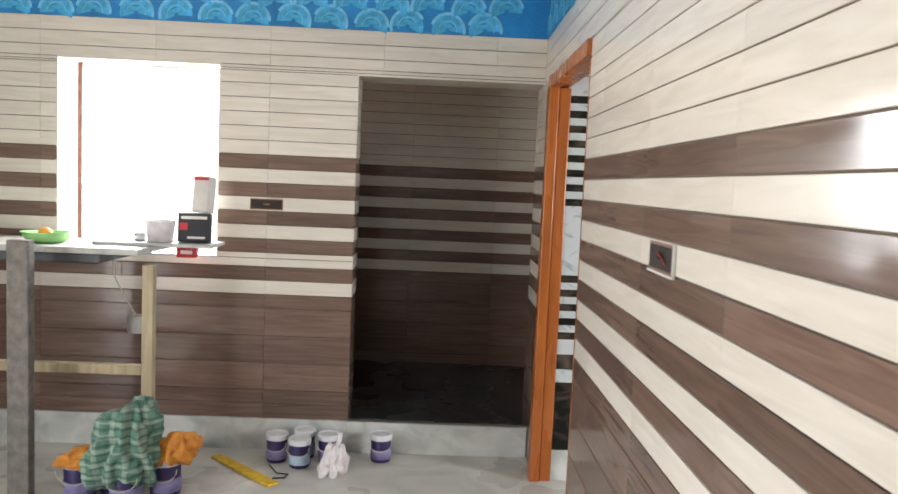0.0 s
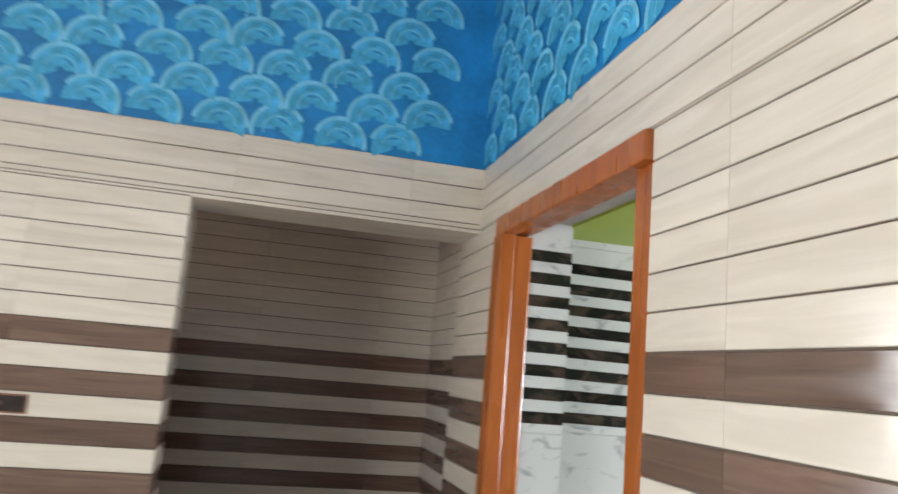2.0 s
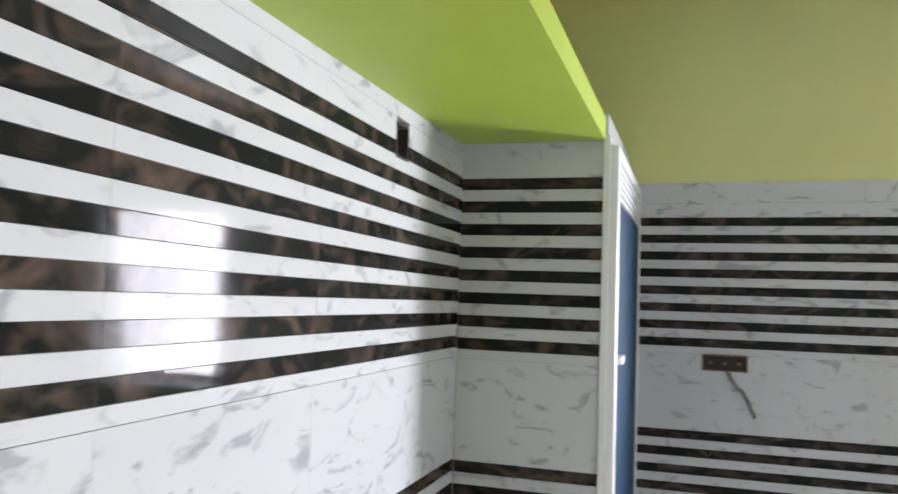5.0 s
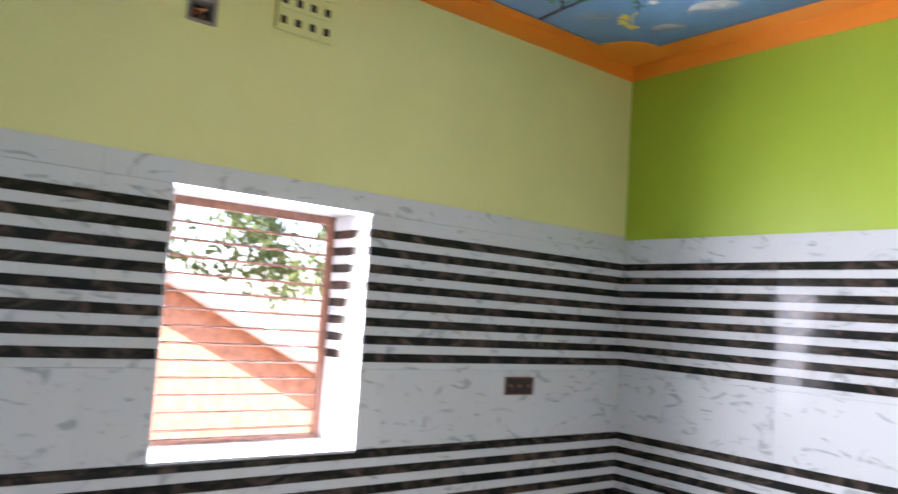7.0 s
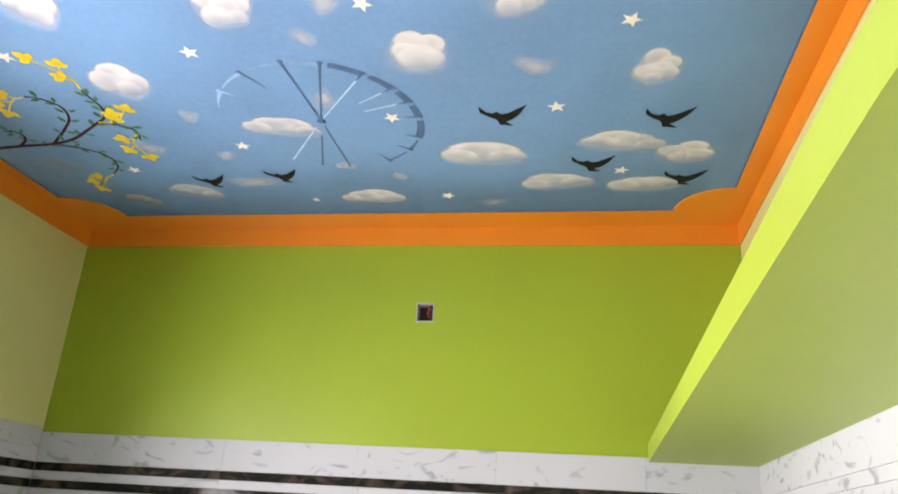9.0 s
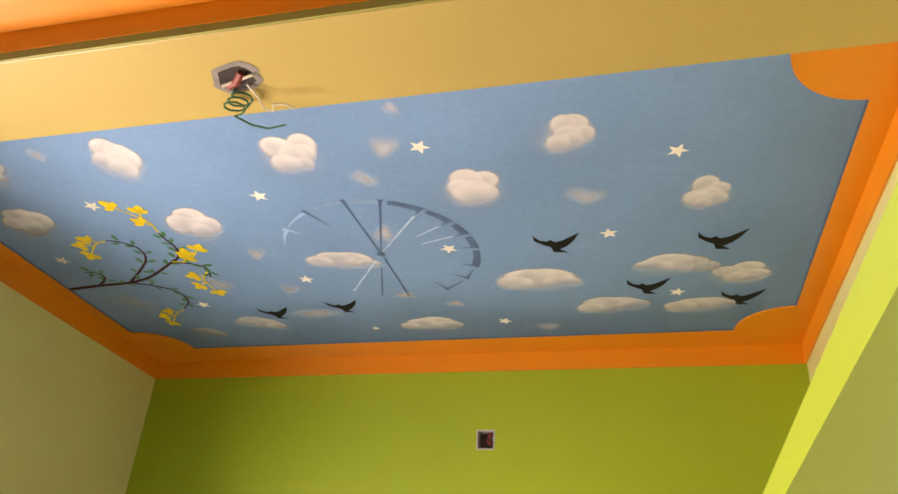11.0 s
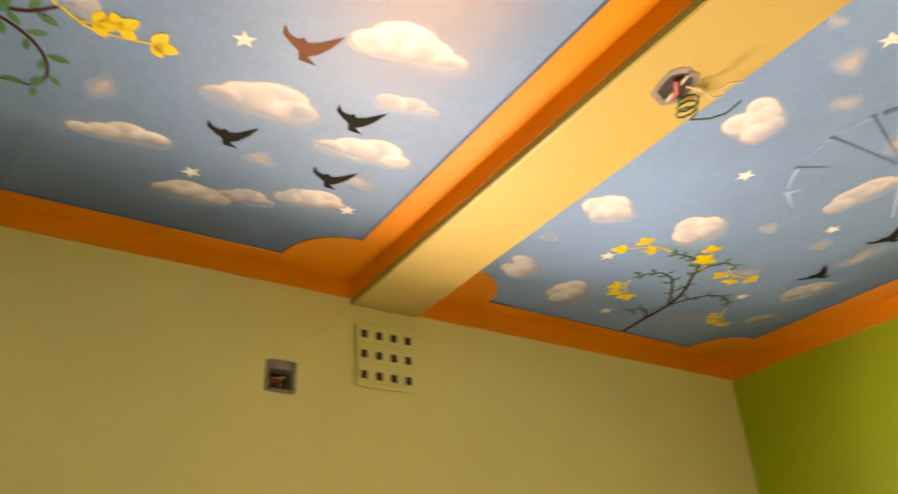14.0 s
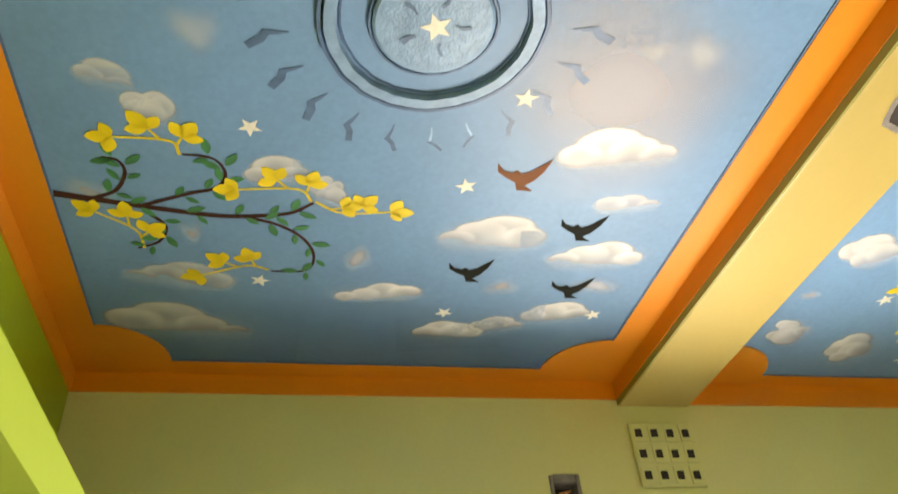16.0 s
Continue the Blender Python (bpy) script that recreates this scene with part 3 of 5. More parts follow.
def sprayed(name, x, y, u, v, cover, turn, z, material, label, group):
    """A sprayed patch: a grid in the ceiling's plane with its paint cover on the vertices. v points along the cloud's top, as seen from below."""
    ny, nx = cover.shape
    cover = cover.copy()
    cover[0, :] = cover[-1, :] = cover[:, 0] = cover[:, -1] = 0.0
    c, s = math.cos(radians(turn)), math.sin(radians(turn))
    co = np.stack([x + c * u + s * v, y + s * u - c * v, np.full_like(u, z)], -1).reshape(-1, 3)
    k = (np.arange(ny - 1)[:, None] * nx + np.arange(nx - 1)[None, :]).ravel()
    faces = np.stack([k, k + 1, k + nx + 1, k + nx], 1)
    me = bpy.data.meshes.new(name)
    me.from_pydata(co.tolist(), [], faces.tolist())
    me.attributes.new("cover", "FLOAT", "POINT").data.foreach_set("value", np.clip(cover, 0, 1).ravel())
    me.materials.append(material)
    return tagged(new(name, me), label, "painting", group)


def smooth(a, lo, hi):
    q = np.clip((a - lo) / (hi - lo), 0, 1)
    return q * q * (3 - 2 * q)


def cloud(x, y, w, d, turn, strength, seed):
    """A sprayed cumulus: overlapping puffs, each crisp and bright on its upper rim, thinning out below."""
    rng = random.Random(seed)
    nx, ny = 72, 60
    u, v = np.meshgrid(np.linspace(-0.75, 0.75, nx) * w, np.linspace(-0.85, 0.80, ny) * d)
    un, vn = u / w, v / d
    if strength < 0.52:
        q = np.hypot(un / 0.5, (vn + 0.1 * np.sin(un * 7 + seed)) / 0.45)
        cover = strength * 0.85 * (1 - smooth(q, 0.15, 1.15))
    else:
        low = 0.64 if w > 1.2 * d else 0.76
        if w > 1.2 * d:
            n = 3 if w < 0.22 else 4
            peak = rng.uniform(0.35, 0.65)
            puffs = []
            for k in range(n):
                e = (k + 0.5) / n
                r = (0.50 - 0.55 * abs(e - peak)) * rng.uniform(0.9, 1.1)
                puffs.append(((e - 0.5) * 0.84, -0.36 + r * 0.72, r, r * d / w * 1.25))
            puffs.sort(key=lambda p: -p[2])
        else:
            puffs = []
            for k in range(5):
                a = radians(72 * k + rng.uniform(-30, 30))
                r, o = rng.uniform(0.19, 0.34), rng.uniform(0.16, 0.27)
                puffs.append((o * math.cos(a), o * math.sin(a), r, r * rng.uniform(0.85, 1.2)))
            puffs.append((0.02, -0.02, 0.24, 0.26))
            puffs.sort(key=lambda p: -p[1])
        wob = np.array([noise.noise((float(a) * 16, float(b) * 16, seed)) for a, b in zip(u.ravel(), v.ravel())]).reshape(u.shape)
        cover = 0.30 * (1 - smooth(np.hypot(un / 0.58, (vn + 0.10) / 0.50), 0.25, 1.1))
        for pu, pv, ry, rx in puffs:
            du, dv = (un - pu) / rx, (vn - pv) / ry
            q = np.hypot(du, dv) + 0.05 * wob
            up = smooth(dv, -0.75, 0.75)
            m = smooth(1 - q, 0.0, 0.14 + 0.50 * (1 - up))
            val = low + (1 - low) * up * smooth(q, 0.0, 0.95)
            cover = cover * (1 - m) + val * m
        cover = strength * cover * (0.93 + 0.2 * wob) * (0.30 + 0.70 * smooth(vn - 0.45 * un * (1 if seed % 3 else -1), -0.50, 0.05))
    sprayed("painted_cloud", x, y, u, v, cover, turn, ZP + 0.0004, M_CLOUD, "soft cream cloud painted on the blue ceiling", "painted clouds")


NORTH_BANKS = ((3.362, 4.03, 0.324, 0.177, -84, 0.60), (3.618, 4.026, 0.493, 0.22, -84, 0.75), (3.409, 3.444, 0.294, 0.133, -94, 0.95), (3.615, 3.169, 0.245, 0.15, -98, 0.90),
               (3.565, 3.013, 0.20, 0.13, -98, 0.85), (3.486, 2.831, 0.237, 0.147, -94, 0.90), (3.091, 3.143, 0.318, 0.204, -95, 0.85), (2.725, 2.882, 0.335, 0.182, -98, 1.0),
               (2.924, 2.781, 0.199, 0.112, -99, 0.60), (3.166, 2.796, 0.324, 0.166, -99, 0.85), (2.895, 3.746, 0.16, 0.126, -96, 0.75))
NORTH_PUFFS = ((2.634, 4.115, 0.12, 0.096, -70, 0.56), (2.716, 4.033, 0.133, 0.147, -96, 0.70), (3.016, 4.208, 0.132, 0.118, -96, 0.40), (3.157, 3.974, 0.068, 0.105, -95, 0.40),
               (2.958, 3.613, 0.112, 0.145, -96, 0.70), (3.242, 3.513, 0.092, 0.134, -95, 0.50), (3.355, 3.051, 0.129, 0.094, -94, 0.40), (3.326, 2.744, 0.181, 0.102, -94, 0.45),
               (2.405, 2.804, 0.13, 0.13, -97, 0.35), (2.481, 3.919, 0.12, 0.13, -97, 0.35), (2.415, 2.909, 0.107, 0.079, -97, 0.30))
SOUTH_PUFFS = ((3.547, 1.921, 0.17, 0.25, -159, 0.75), (3.662, 1.592, 0.225, 0.26, -159, 0.80), (3.075, 1.905, 0.17, 0.24, -158, 0.85), (3.027, 1.509, 0.20, 0.27, -159, 0.90),
               (2.50, 1.85, 0.20, 0.25, -162, 0.90), (2.204, 1.852, 0.104, 0.136, -158, 0.50), (1.986, 1.593, 0.22, 0.26, -165, 0.90), (1.673, 1.821, 0.18, 0.23, -165, 0.85),
               (2.363, 1.357, 0.088, 0.155, -159, 0.50), (1.271, 1.461, 0.18, 0.22, -168, 0.80), (3.318, 1.975, 0.072, 0.088, -158, 0.40), (2.89, 1.287, 0.086, 0.117, -159, 0.45))
SOUTH_BANKS = ((1.865, 0.947, 0.29, 0.23, -172, 0.90), (2.575, 1.188, 0.30, 0.17, -166, 0.85), (3.17, 0.66, 0.22, 0.16, -170, 0.65), (2.392, 0.585, 0.29, 0.17, -172, 0.85),
               (1.602, 0.706, 0.27, 0.20, -180, 0.78), (1.349, 1.023, 0.30, 0.20, -180, 0.85), (1.255, 0.675, 0.26, 0.19, -180, 0.75), (1.12, 0.914, 0.24, 0.20, -180, 0.80), (3.48, 0.588, 0.184, 0.14, -161, 0.55))
SOUTH_WISPS = ((2.135, 2.014, 0.065, 0.069, -157, 0.40), (2.317, 1.70, 0.115, 0.10, -158, 0.40), (1.644, 1.511, 0.16, 0.12, -168, 0.42), (2.884, 0.988, 0.111, 0.103, -159, 0.40),
               (2.866, 0.743, 0.267, 0.12, -170, 0.45), (2.421, 0.875, 0.106, 0.071, -160, 0.50), (2.231, 0.775, 0.09, 0.066, -160, 0.50), (3.643, 0.931, 0.26, 0.15, -160, 0.32), (3.169, 1.062, 0.158, 0.13, -160, 0.45), (1.876, 0.515, 0.148, 0.08, -178, 0.35))
for k, row in enumerate(NORTH_BANKS + NORTH_PUFFS + SOUTH_PUFFS + SOUTH_BANKS + SOUTH_WISPS):
    cloud(*row, k)


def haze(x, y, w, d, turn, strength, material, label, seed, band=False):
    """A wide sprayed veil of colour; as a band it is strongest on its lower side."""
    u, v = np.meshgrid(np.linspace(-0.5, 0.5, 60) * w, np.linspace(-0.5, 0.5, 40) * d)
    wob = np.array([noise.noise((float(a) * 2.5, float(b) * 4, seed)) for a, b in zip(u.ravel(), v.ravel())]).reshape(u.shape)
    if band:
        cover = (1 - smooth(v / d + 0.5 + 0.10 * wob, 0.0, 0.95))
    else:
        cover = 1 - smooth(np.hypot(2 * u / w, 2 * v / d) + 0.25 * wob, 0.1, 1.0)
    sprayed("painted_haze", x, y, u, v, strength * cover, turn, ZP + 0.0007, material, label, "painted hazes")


# Deep bands mix painted horizon blue with light falloff put into the colour.
DEEP = "deeper blue horizon haze of the painted sky, with light falloff coloured in"
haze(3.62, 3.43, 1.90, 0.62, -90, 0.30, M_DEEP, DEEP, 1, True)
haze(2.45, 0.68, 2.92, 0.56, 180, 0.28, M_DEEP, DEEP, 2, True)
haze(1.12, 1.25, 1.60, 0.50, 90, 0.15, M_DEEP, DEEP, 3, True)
haze(2.52, 2.96, 0.72, 0.86, -96, 0.42, M_BLUSH, "soft pinkish cream tint beside the medallion", 4)
haze(2.15, 3.35, 1.1, 0.6, -96, 0.18, M_BLUSH, "soft pinkish cream tint beside the medallion", 5)


def star(x, y, r, turn):
    pts = []
    for k in range(10):
        a = radians(turn + 36 * k)
        q = r if k % 2 == 0 else r * 0.42
        pts.append((x + q * math.cos(a), y + q * math.sin(a)))
    tagged(part("painted_star", flat_shape(pts, ZP), M_STAR), "small cream five-pointed star painted on the ceiling", "painting", "painted stars")


NORTH_STARS = ((2.748, 3.81), (2.90, 3.255), (2.586, 3.173), (3.37, 3.793), (3.507, 3.208), (3.488, 2.698))
SOUTH_STARS = ((3.328, 1.678), (2.703, 1.655), (2.783, 1.059), (2.101, 1.834), (2.154, 1.231), (1.584, 1.268), (1.351, 0.793), (2.059, 0.586), (3.72, 1.327), (3.34, 0.88), (2.651, 0.562), (1.367, 1.706))
for k, (x, y) in enumerate(NORTH_STARS):
    star(x, y, 0.031, 17 * k)
for k, (x, y) in enumerate(SOUTH_STARS):
    star(x, y, 0.034 if k != 10 else 0.022, 17 * k)


def swoop(x, y, s, turn, material=None):
    """A plain dark swept shape with a raised tip."""
    pts = []
    for u, v in ((-1.0, 0.55), (-0.92, 0.10), (-0.55, -0.20), (-0.18, -0.42), (-0.02, -0.85), (0.62, -0.86), (0.22, -0.58), (0.52, -0.30), (0.80, 0.20), (1.0, 0.90), (0.62, 0.52),
                 (0.30, 0.20), (-0.02, 0.05), (-0.22, 0.24), (-0.38, 0.08), (-0.70, 0.18)):
        c, q = math.cos(radians(turn)), math.sin(radians(turn))
        pts.append((x + s * (c * u + q * v), y + s * (q * u - c * v)))
    tagged(part("painted_motif", flat_shape(pts, ZP), material or M_BLACK), "plain dark swept shape painted on the ceiling", "painting", "dark painted shapes")


swoop(2.841, 3.117, 0.072, -92, M_RUSSET)
for x, y in ((3.042, 2.886), (3.272, 3.17), (3.338, 2.827)):
    swoop(x, y, 0.068, -92)
for x, y in ((3.052, 0.769), (2.722, 0.803), (1.771, 1.227), (1.218, 1.183), (1.464, 0.858), (1.114, 0.727)):
    swoop(x, y, 0.072 if x > 2.5 else 0.080, 188)


# branches
def stroke(points, r0, r1, z):
    """A flat brush stroke of changing width."""
    bm = bmesh.new()
    pts = [Vector(p).to_2d() for p in points]
    prev = None
    for i, p in enumerate(pts):
        d = (pts[min(i + 1, len(pts) - 1)] - pts[max(i - 1, 0)]).normalized()
        side = Vector((-d.y, d.x))
        r = r0 + (r1 - r0) * i / (len(pts) - 1)
        pair = [bm.verts.new((*(p + side * r), z)), bm.verts.new((*(p - side * r), z))]
        if prev:
            f = bm.faces.new((prev[0], prev[1], pair[1], pair[0]))
            f.normal_update()
            if f.normal.z > 0:
                f.normal_flip()
        prev = pair
    return bm


def eased(points, n=6):
    """A smooth line through a few points."""
    p = [Vector((*q, 0)) for q in points]
    p = [2 * p[0] - p[1]] + p + [2 * p[-1] - p[-2]]
    out = []
    for a, b, c, d in zip(p, p[1:], p[2:], p[3:]):
        for k in range(n):
            t = k / n
            out.append(0.5 * (2 * b + (c - a) * t + (2 * a - 5 * b + 4 * c - d) * t * t + (3 * b - a - 3 * c + d) * t ** 3))
    return out + [p[-2]]


def leaf_mesh(name, length, width, material):
    half = [(0.0, 0.05), (0.16, 0.30), (0.38, 0.48), (0.62, 0.46), (0.84, 0.26), (1.0, 0.0)]
    pts = [(length * a, width * b) for a, b in half] + [(length * a, -width * b) for a, b in half[-2::-1]]
    return to_mesh(name, flat_shape(pts, 0), material)


LEAF_ME = leaf_mesh("leaf", 0.050, 0.022, M_LEAF)
PETAL_ME = leaf_mesh("petal", 0.056, 0.038, M_PETAL)


def blade(name, me, parent, x, y, z, turn, s=1.0):
    ob = new(name, me)
    ob.parent = parent
    ob.matrix_parent_inverse = Matrix.Translation(parent.location).inverted()
    ob.location, ob.rotation_euler, ob.scale = (x, y, z), (0, 0, radians(turn)), (s, s, 1)


def heading(line, k):
    d = line[min(k + 1, len(line) - 1)] - line[max(k - 1, 0)]
    return math.degrees(math.atan2(d.y, d.x))


def branch(main, twigs, sprays, seed, size, up):
    rng = random.Random(seed)
    b = place("painted_branch", main[0][0], main[0][1], ZP, "brown branch with green leaves and yellow flowers painted on the ceiling", "painting", "painted branches")
    stem = eased(main)
    part("stem", stroke(stem, 0.012, 0.0045, ZP - 0.0003), M_TWIG, b)
    lines = [(stem, 10)]
    for points in twigs:
        line = eased(points)
        part("twig", stroke(line, 0.0062, 0.0030, ZP - 0.00035), M_TWIG, b)
        lines.append((line, 4))
    for line, first in lines:
        for k in range(first, len(line) - 2, 5):
            for sgn in (1, -1):
                a = heading(line, k) + sgn * rng.uniform(28, 60)
                p = line[min(k + (sgn > 0), len(line) - 1)]
                blade("leaf", LEAF_ME, b, p.x + 0.010 * math.cos(radians(a)), p.y + 0.010 * math.sin(radians(a)), ZP - 0.0004, a, size * rng.uniform(0.8, 1.1))
    for points in sprays:
        line = eased(points, 5)
        part("flower_stalk", stroke(line, 0.0042, 0.0030, ZP - 0.0005), M_PETAL, b)
        for k, reach in ((10, 0.0), (6, 0.042), (3, 0.034)):
            a = heading(line, k)
            left = Vector((-math.sin(radians(a)), math.cos(radians(a)), 0))
            side = (1 if left.dot(up) > 0 else -1) if reach else 0
            a += side * 48
            way = Vector((math.cos(radians(a)), math.sin(radians(a)), 0))
            c = line[k] + way * reach
            if reach:
                part("flower_stalk", stroke([line[k], line[k].lerp(c, 0.5), c], 0.0036, 0.0028, ZP - 0.0005), M_PETAL, b)
            for turn, grow in ((4, 1.1), (68, 0.9), (-62, 0.95)):
                t = a + turn + rng.uniform(-10, 10)
                blade("petal", PETAL_ME, b, c.x, c.y, ZP - 0.0007, t, size * grow * rng.uniform(0.92, 1.06))


branch([(3.029, 4.298), (3.041, 4.212), (3.061, 4.075), (3.08, 3.902), (3.069, 3.783), (3.05, 3.707), (3.005, 3.651)],
       [[(3.041, 4.212), (3.004, 4.147), (2.937, 4.115), (2.893, 4.125), (2.883, 4.162)], [(3.056, 4.089), (2.999, 3.97), (2.968, 3.897), (2.912, 3.873), (2.862, 3.902), (2.855, 3.972)],
        [(3.075, 3.85), (3.10, 3.752), (3.154, 3.676), (3.233, 3.64), (3.308, 3.66), (3.321, 3.759)], [(3.074, 4.088), (3.134, 4.039), (3.203, 4.061), (3.239, 4.121)]],
       [[(2.858, 3.978), (2.812, 4.0), (2.813, 4.13)], [(3.0, 3.655), (2.954, 3.695), (2.97, 3.847)], [(2.999, 3.646), (3.039, 3.57), (3.022, 3.439)],
        [(3.237, 4.104), (3.158, 4.118), (3.09, 4.213)], [(3.313, 3.767), (3.299, 3.833), (3.357, 3.962)]], 3, 1.0, Vector((-1, 0, 0)))
branch([(3.88, 1.084), (3.707, 1.103), (3.556, 1.114), (3.439, 1.149), (3.317, 1.226), (3.241, 1.279)],
       [[(3.541, 1.122), (3.43, 1.22), (3.357, 1.30), (3.338, 1.377), (3.377, 1.43), (3.432, 1.451)], [(3.274, 1.251), (3.212, 1.302), (3.186, 1.368), (3.19, 1.422), (3.193, 1.475)],
        [(3.544, 1.11), (3.45, 1.069), (3.387, 1.006), (3.392, 0.919), (3.453, 0.849)], [(3.707, 1.103), (3.641, 1.159), (3.638, 1.21), (3.691, 1.222)], [(3.268, 1.26), (3.191, 1.237), (3.15, 1.193), (3.171, 1.124)]],
       [[(3.19, 1.479), (3.187, 1.557), (3.255, 1.659)], [(3.263, 1.264), (3.19, 1.26), (3.111, 1.34)], [(3.148, 1.187), (3.212, 1.103), (3.212, 1.002)],
        [(3.436, 1.447), (3.49, 1.43), (3.56, 1.36)], [(3.457, 0.843), (3.52, 0.80), (3.583, 0.721)]], 4, 0.86, Vector((0, 1, 0)))


# round relief in the north bay
def ring_relief(cx, cy, r0, r1, depth, sides=64, seed=9):
    bm = bmesh.new()
    rng = random.Random(seed)
    prof = [(r0, 0.0), (r0 + 0.003, -depth), (r1 - 0.003, -depth), (r1, 0.0)]
    wob = [1 + 0.007 * rng.uniform(-1, 1) + 0.008 * math.sin(3 * k * 2 * math.pi / sides) for k in range(sides)]
    rings = [[bm.verts.new((cx + r * wob[k] * math.cos(2 * math.pi * k / sides), cy + r * wob[k] * math.sin(2 * math.pi * k / sides), H_CEIL - 0.0005 + dz)) for k in range(sides)] for r, dz in prof]
    for a, b in zip(rings, rings[1:]):
        for k in range(sides):
            bm.faces.new((a[k], b[k], b[(k + 1) % sides], a[(k + 1) % sides]))
    bmesh.ops.recalc_face_normals(bm, faces=bm.faces[:])
    return bm


MX, MY = 2.398, 3.426
med = place("ceiling_medallion", MX, MY, H_CEIL, "blue plaster ceiling medallion with raised rings and a star", "medallion")
part("outer_ring", ring_relief(MX, MY, 0.205, 0.236, 0.016), M_RELIEF, med, "raised rough blue ring")
# Dark edge bands stand for the shaded sides of the raised relief.
part("ring_edge", ring_relief(MX + 0.003, MY, 0.2365, 0.250, 0.009), M_RELIEFD, med, "dark blue band for the shaded side of the raised ring")
part("inner_edge", ring_relief(MX - 0.004, MY, 0.197, 0.2045, 0.004), M_RELIEFD, med, "dark blue band for the shaded inner side of the ring")
part("disc", lathe([(0.131, -0.001), (0.130, -0.014), (0.124, -0.018), (0.02, -0.020)], 48, (MX, MY, H_CEIL - 0.001)), M_RELIEF, med, "raised rough blue disc")
part("disc_edge", ring_relief(MX + 0.003, MY, 0.1315, 0.142, 0.009, seed=5), M_RELIEFD, med, "dark blue band for the shaded side of the raised disc")
part("star", flat_shape([(MX + 0.003 + (0.036 if k % 2 == 0 else 0.016) * math.cos(radians(36 * k + 12)), MY - 0.005 + (0.036 if k % 2 == 0 else 0.016) * math.sin(radians(36 * k + 12))) for k in range(10)], H_CEIL - 0.022), M_STAR, med, "cream painted star")
for k in range(5):
    a = radians(72 * k + 48)
    part("mark", stroke([(MX + r * math.cos(a + w), MY + r * math.sin(a + w), 0) for r, w in ((0.046, 0), (0.060, 0.12), (0.080, 0.06))], 0.0025, 0.0085 if k == 0 else 0.004, H_CEIL - 0.0225), M_RELIEFD, med, "dark blue brush mark")
for k in range(21):
    deg = 78 - 17.15 * k
    a = radians(deg)
    bold = min(1.0, abs((deg + 18 + 180) % 360 - 180) / 60)
    sgn = -1 if -12 < deg or deg < -192 else 1
    out, tan = Vector((math.cos(a), math.sin(a), 0)), Vector((-math.sin(a), math.cos(a), 0)) * sgn
    c = Vector((MX, MY, 0)) + out * 0.352
    arm = [c - tan * 0.004, c + tan * 0.016 + out * 0.016, c + tan * 0.030 + out * (0.030 + 0.02 * bold)]
    part("spoke_mark", stroke(arm, 0.004 + 0.005 * bold, 0.002 + 0.008 * bold, ZP - 0.0003), M_RELIEFD, med, "dark blue curved brush mark")
    part("spoke_mark", stroke([c, c - out * 0.024 + tan * 0.004, c - out * 0.046 + tan * 0.004], 0.003 + 0.004 * bold, 0.0015, ZP - 0.00035), M_RELIEFD if bold > 0.4 else M_PALEBLUE, med, "dark blue curved brush mark")

# wheel drawn in the south bay
HX, HY, HR = 2.414, 1.225, 0.355
wheel = place("ceiling_drawing", HX, HY, H_CEIL, "faint blue spoked wheel painted on the ceiling", "painting")
JOINTS = (14, 36, 61, 87, 107, 129, 148, 163, 179, 202, 219, 240)
for k, (a0, a1) in enumerate(zip(JOINTS, JOINTS[1:])):
    arc = [(HX + HR * math.cos(radians(a0 + 4 + (a1 - a0 - 4) * j / 7)), HY + HR * math.sin(radians(a0 + 4 + (a1 - a0 - 4) * j / 7)), 0) for j in range(8)]
    full = 3 <= k <= 8
    part("rim", stroke(arc, 0.012 if full else 0.002, 0.015 if full else 0.008 if k < 3 else 0.006, ZP - 0.0003), M_RELIEFD if k > 3 else M_RELIEF if k > 1 else M_PALEBLUE, wheel)
    e = radians(a1)
    part("rim", stroke([(HX + (HR + 0.014) * math.cos(e), HY + (HR + 0.014) * math.sin(e), 0), (HX + HR * math.cos(e), HY + HR * math.sin(e), 0), (HX + (HR - 0.05) * math.cos(e), HY + (HR - 0.05) * math.sin(e), 0)], 0.011, 0.002, ZP - 0.00032), M_RELIEFD if k > 0 else M_PALEBLUE, wheel)
for deg, reach, dark in ((61, 0.7, 1), (87, 0.03, 1), (107, 0.05, 1), (129, 0.05, 0), (148, 0.55, 0), (163, 0.5, 0), (240, 0.80, 1), (269, 0.10, 1), (287, 0.30, 1), (306, 0.15, 0)):
    a = radians(deg)
    part("spoke", stroke([(HX + HR * r * math.cos(a), HY + HR * r * math.sin(a), 0) for r in (1.0, 0.5 + 0.5 * reach, reach)], 0.0042, 0.0022, ZP - 0.00025), M_RELIEFD if dark else M_LINE, wheel)
part("hub", lathe([(0.016, -0.003), (0.010, -0.006)], 16, (HX, HY, H_CEIL - 0.001)), M_RELIEFD, wheel)

# ---- fixtures of the second room ----
vent = place("vent_grid", 3.95, 2.31, 2.72, "pale green ventilation block with twelve slanted holes", "vent")
part("backing", boxes((3.935, 3.953, 2.185, 2.44, 2.715, 2.96), bevel=0.003), M_PALE, vent)
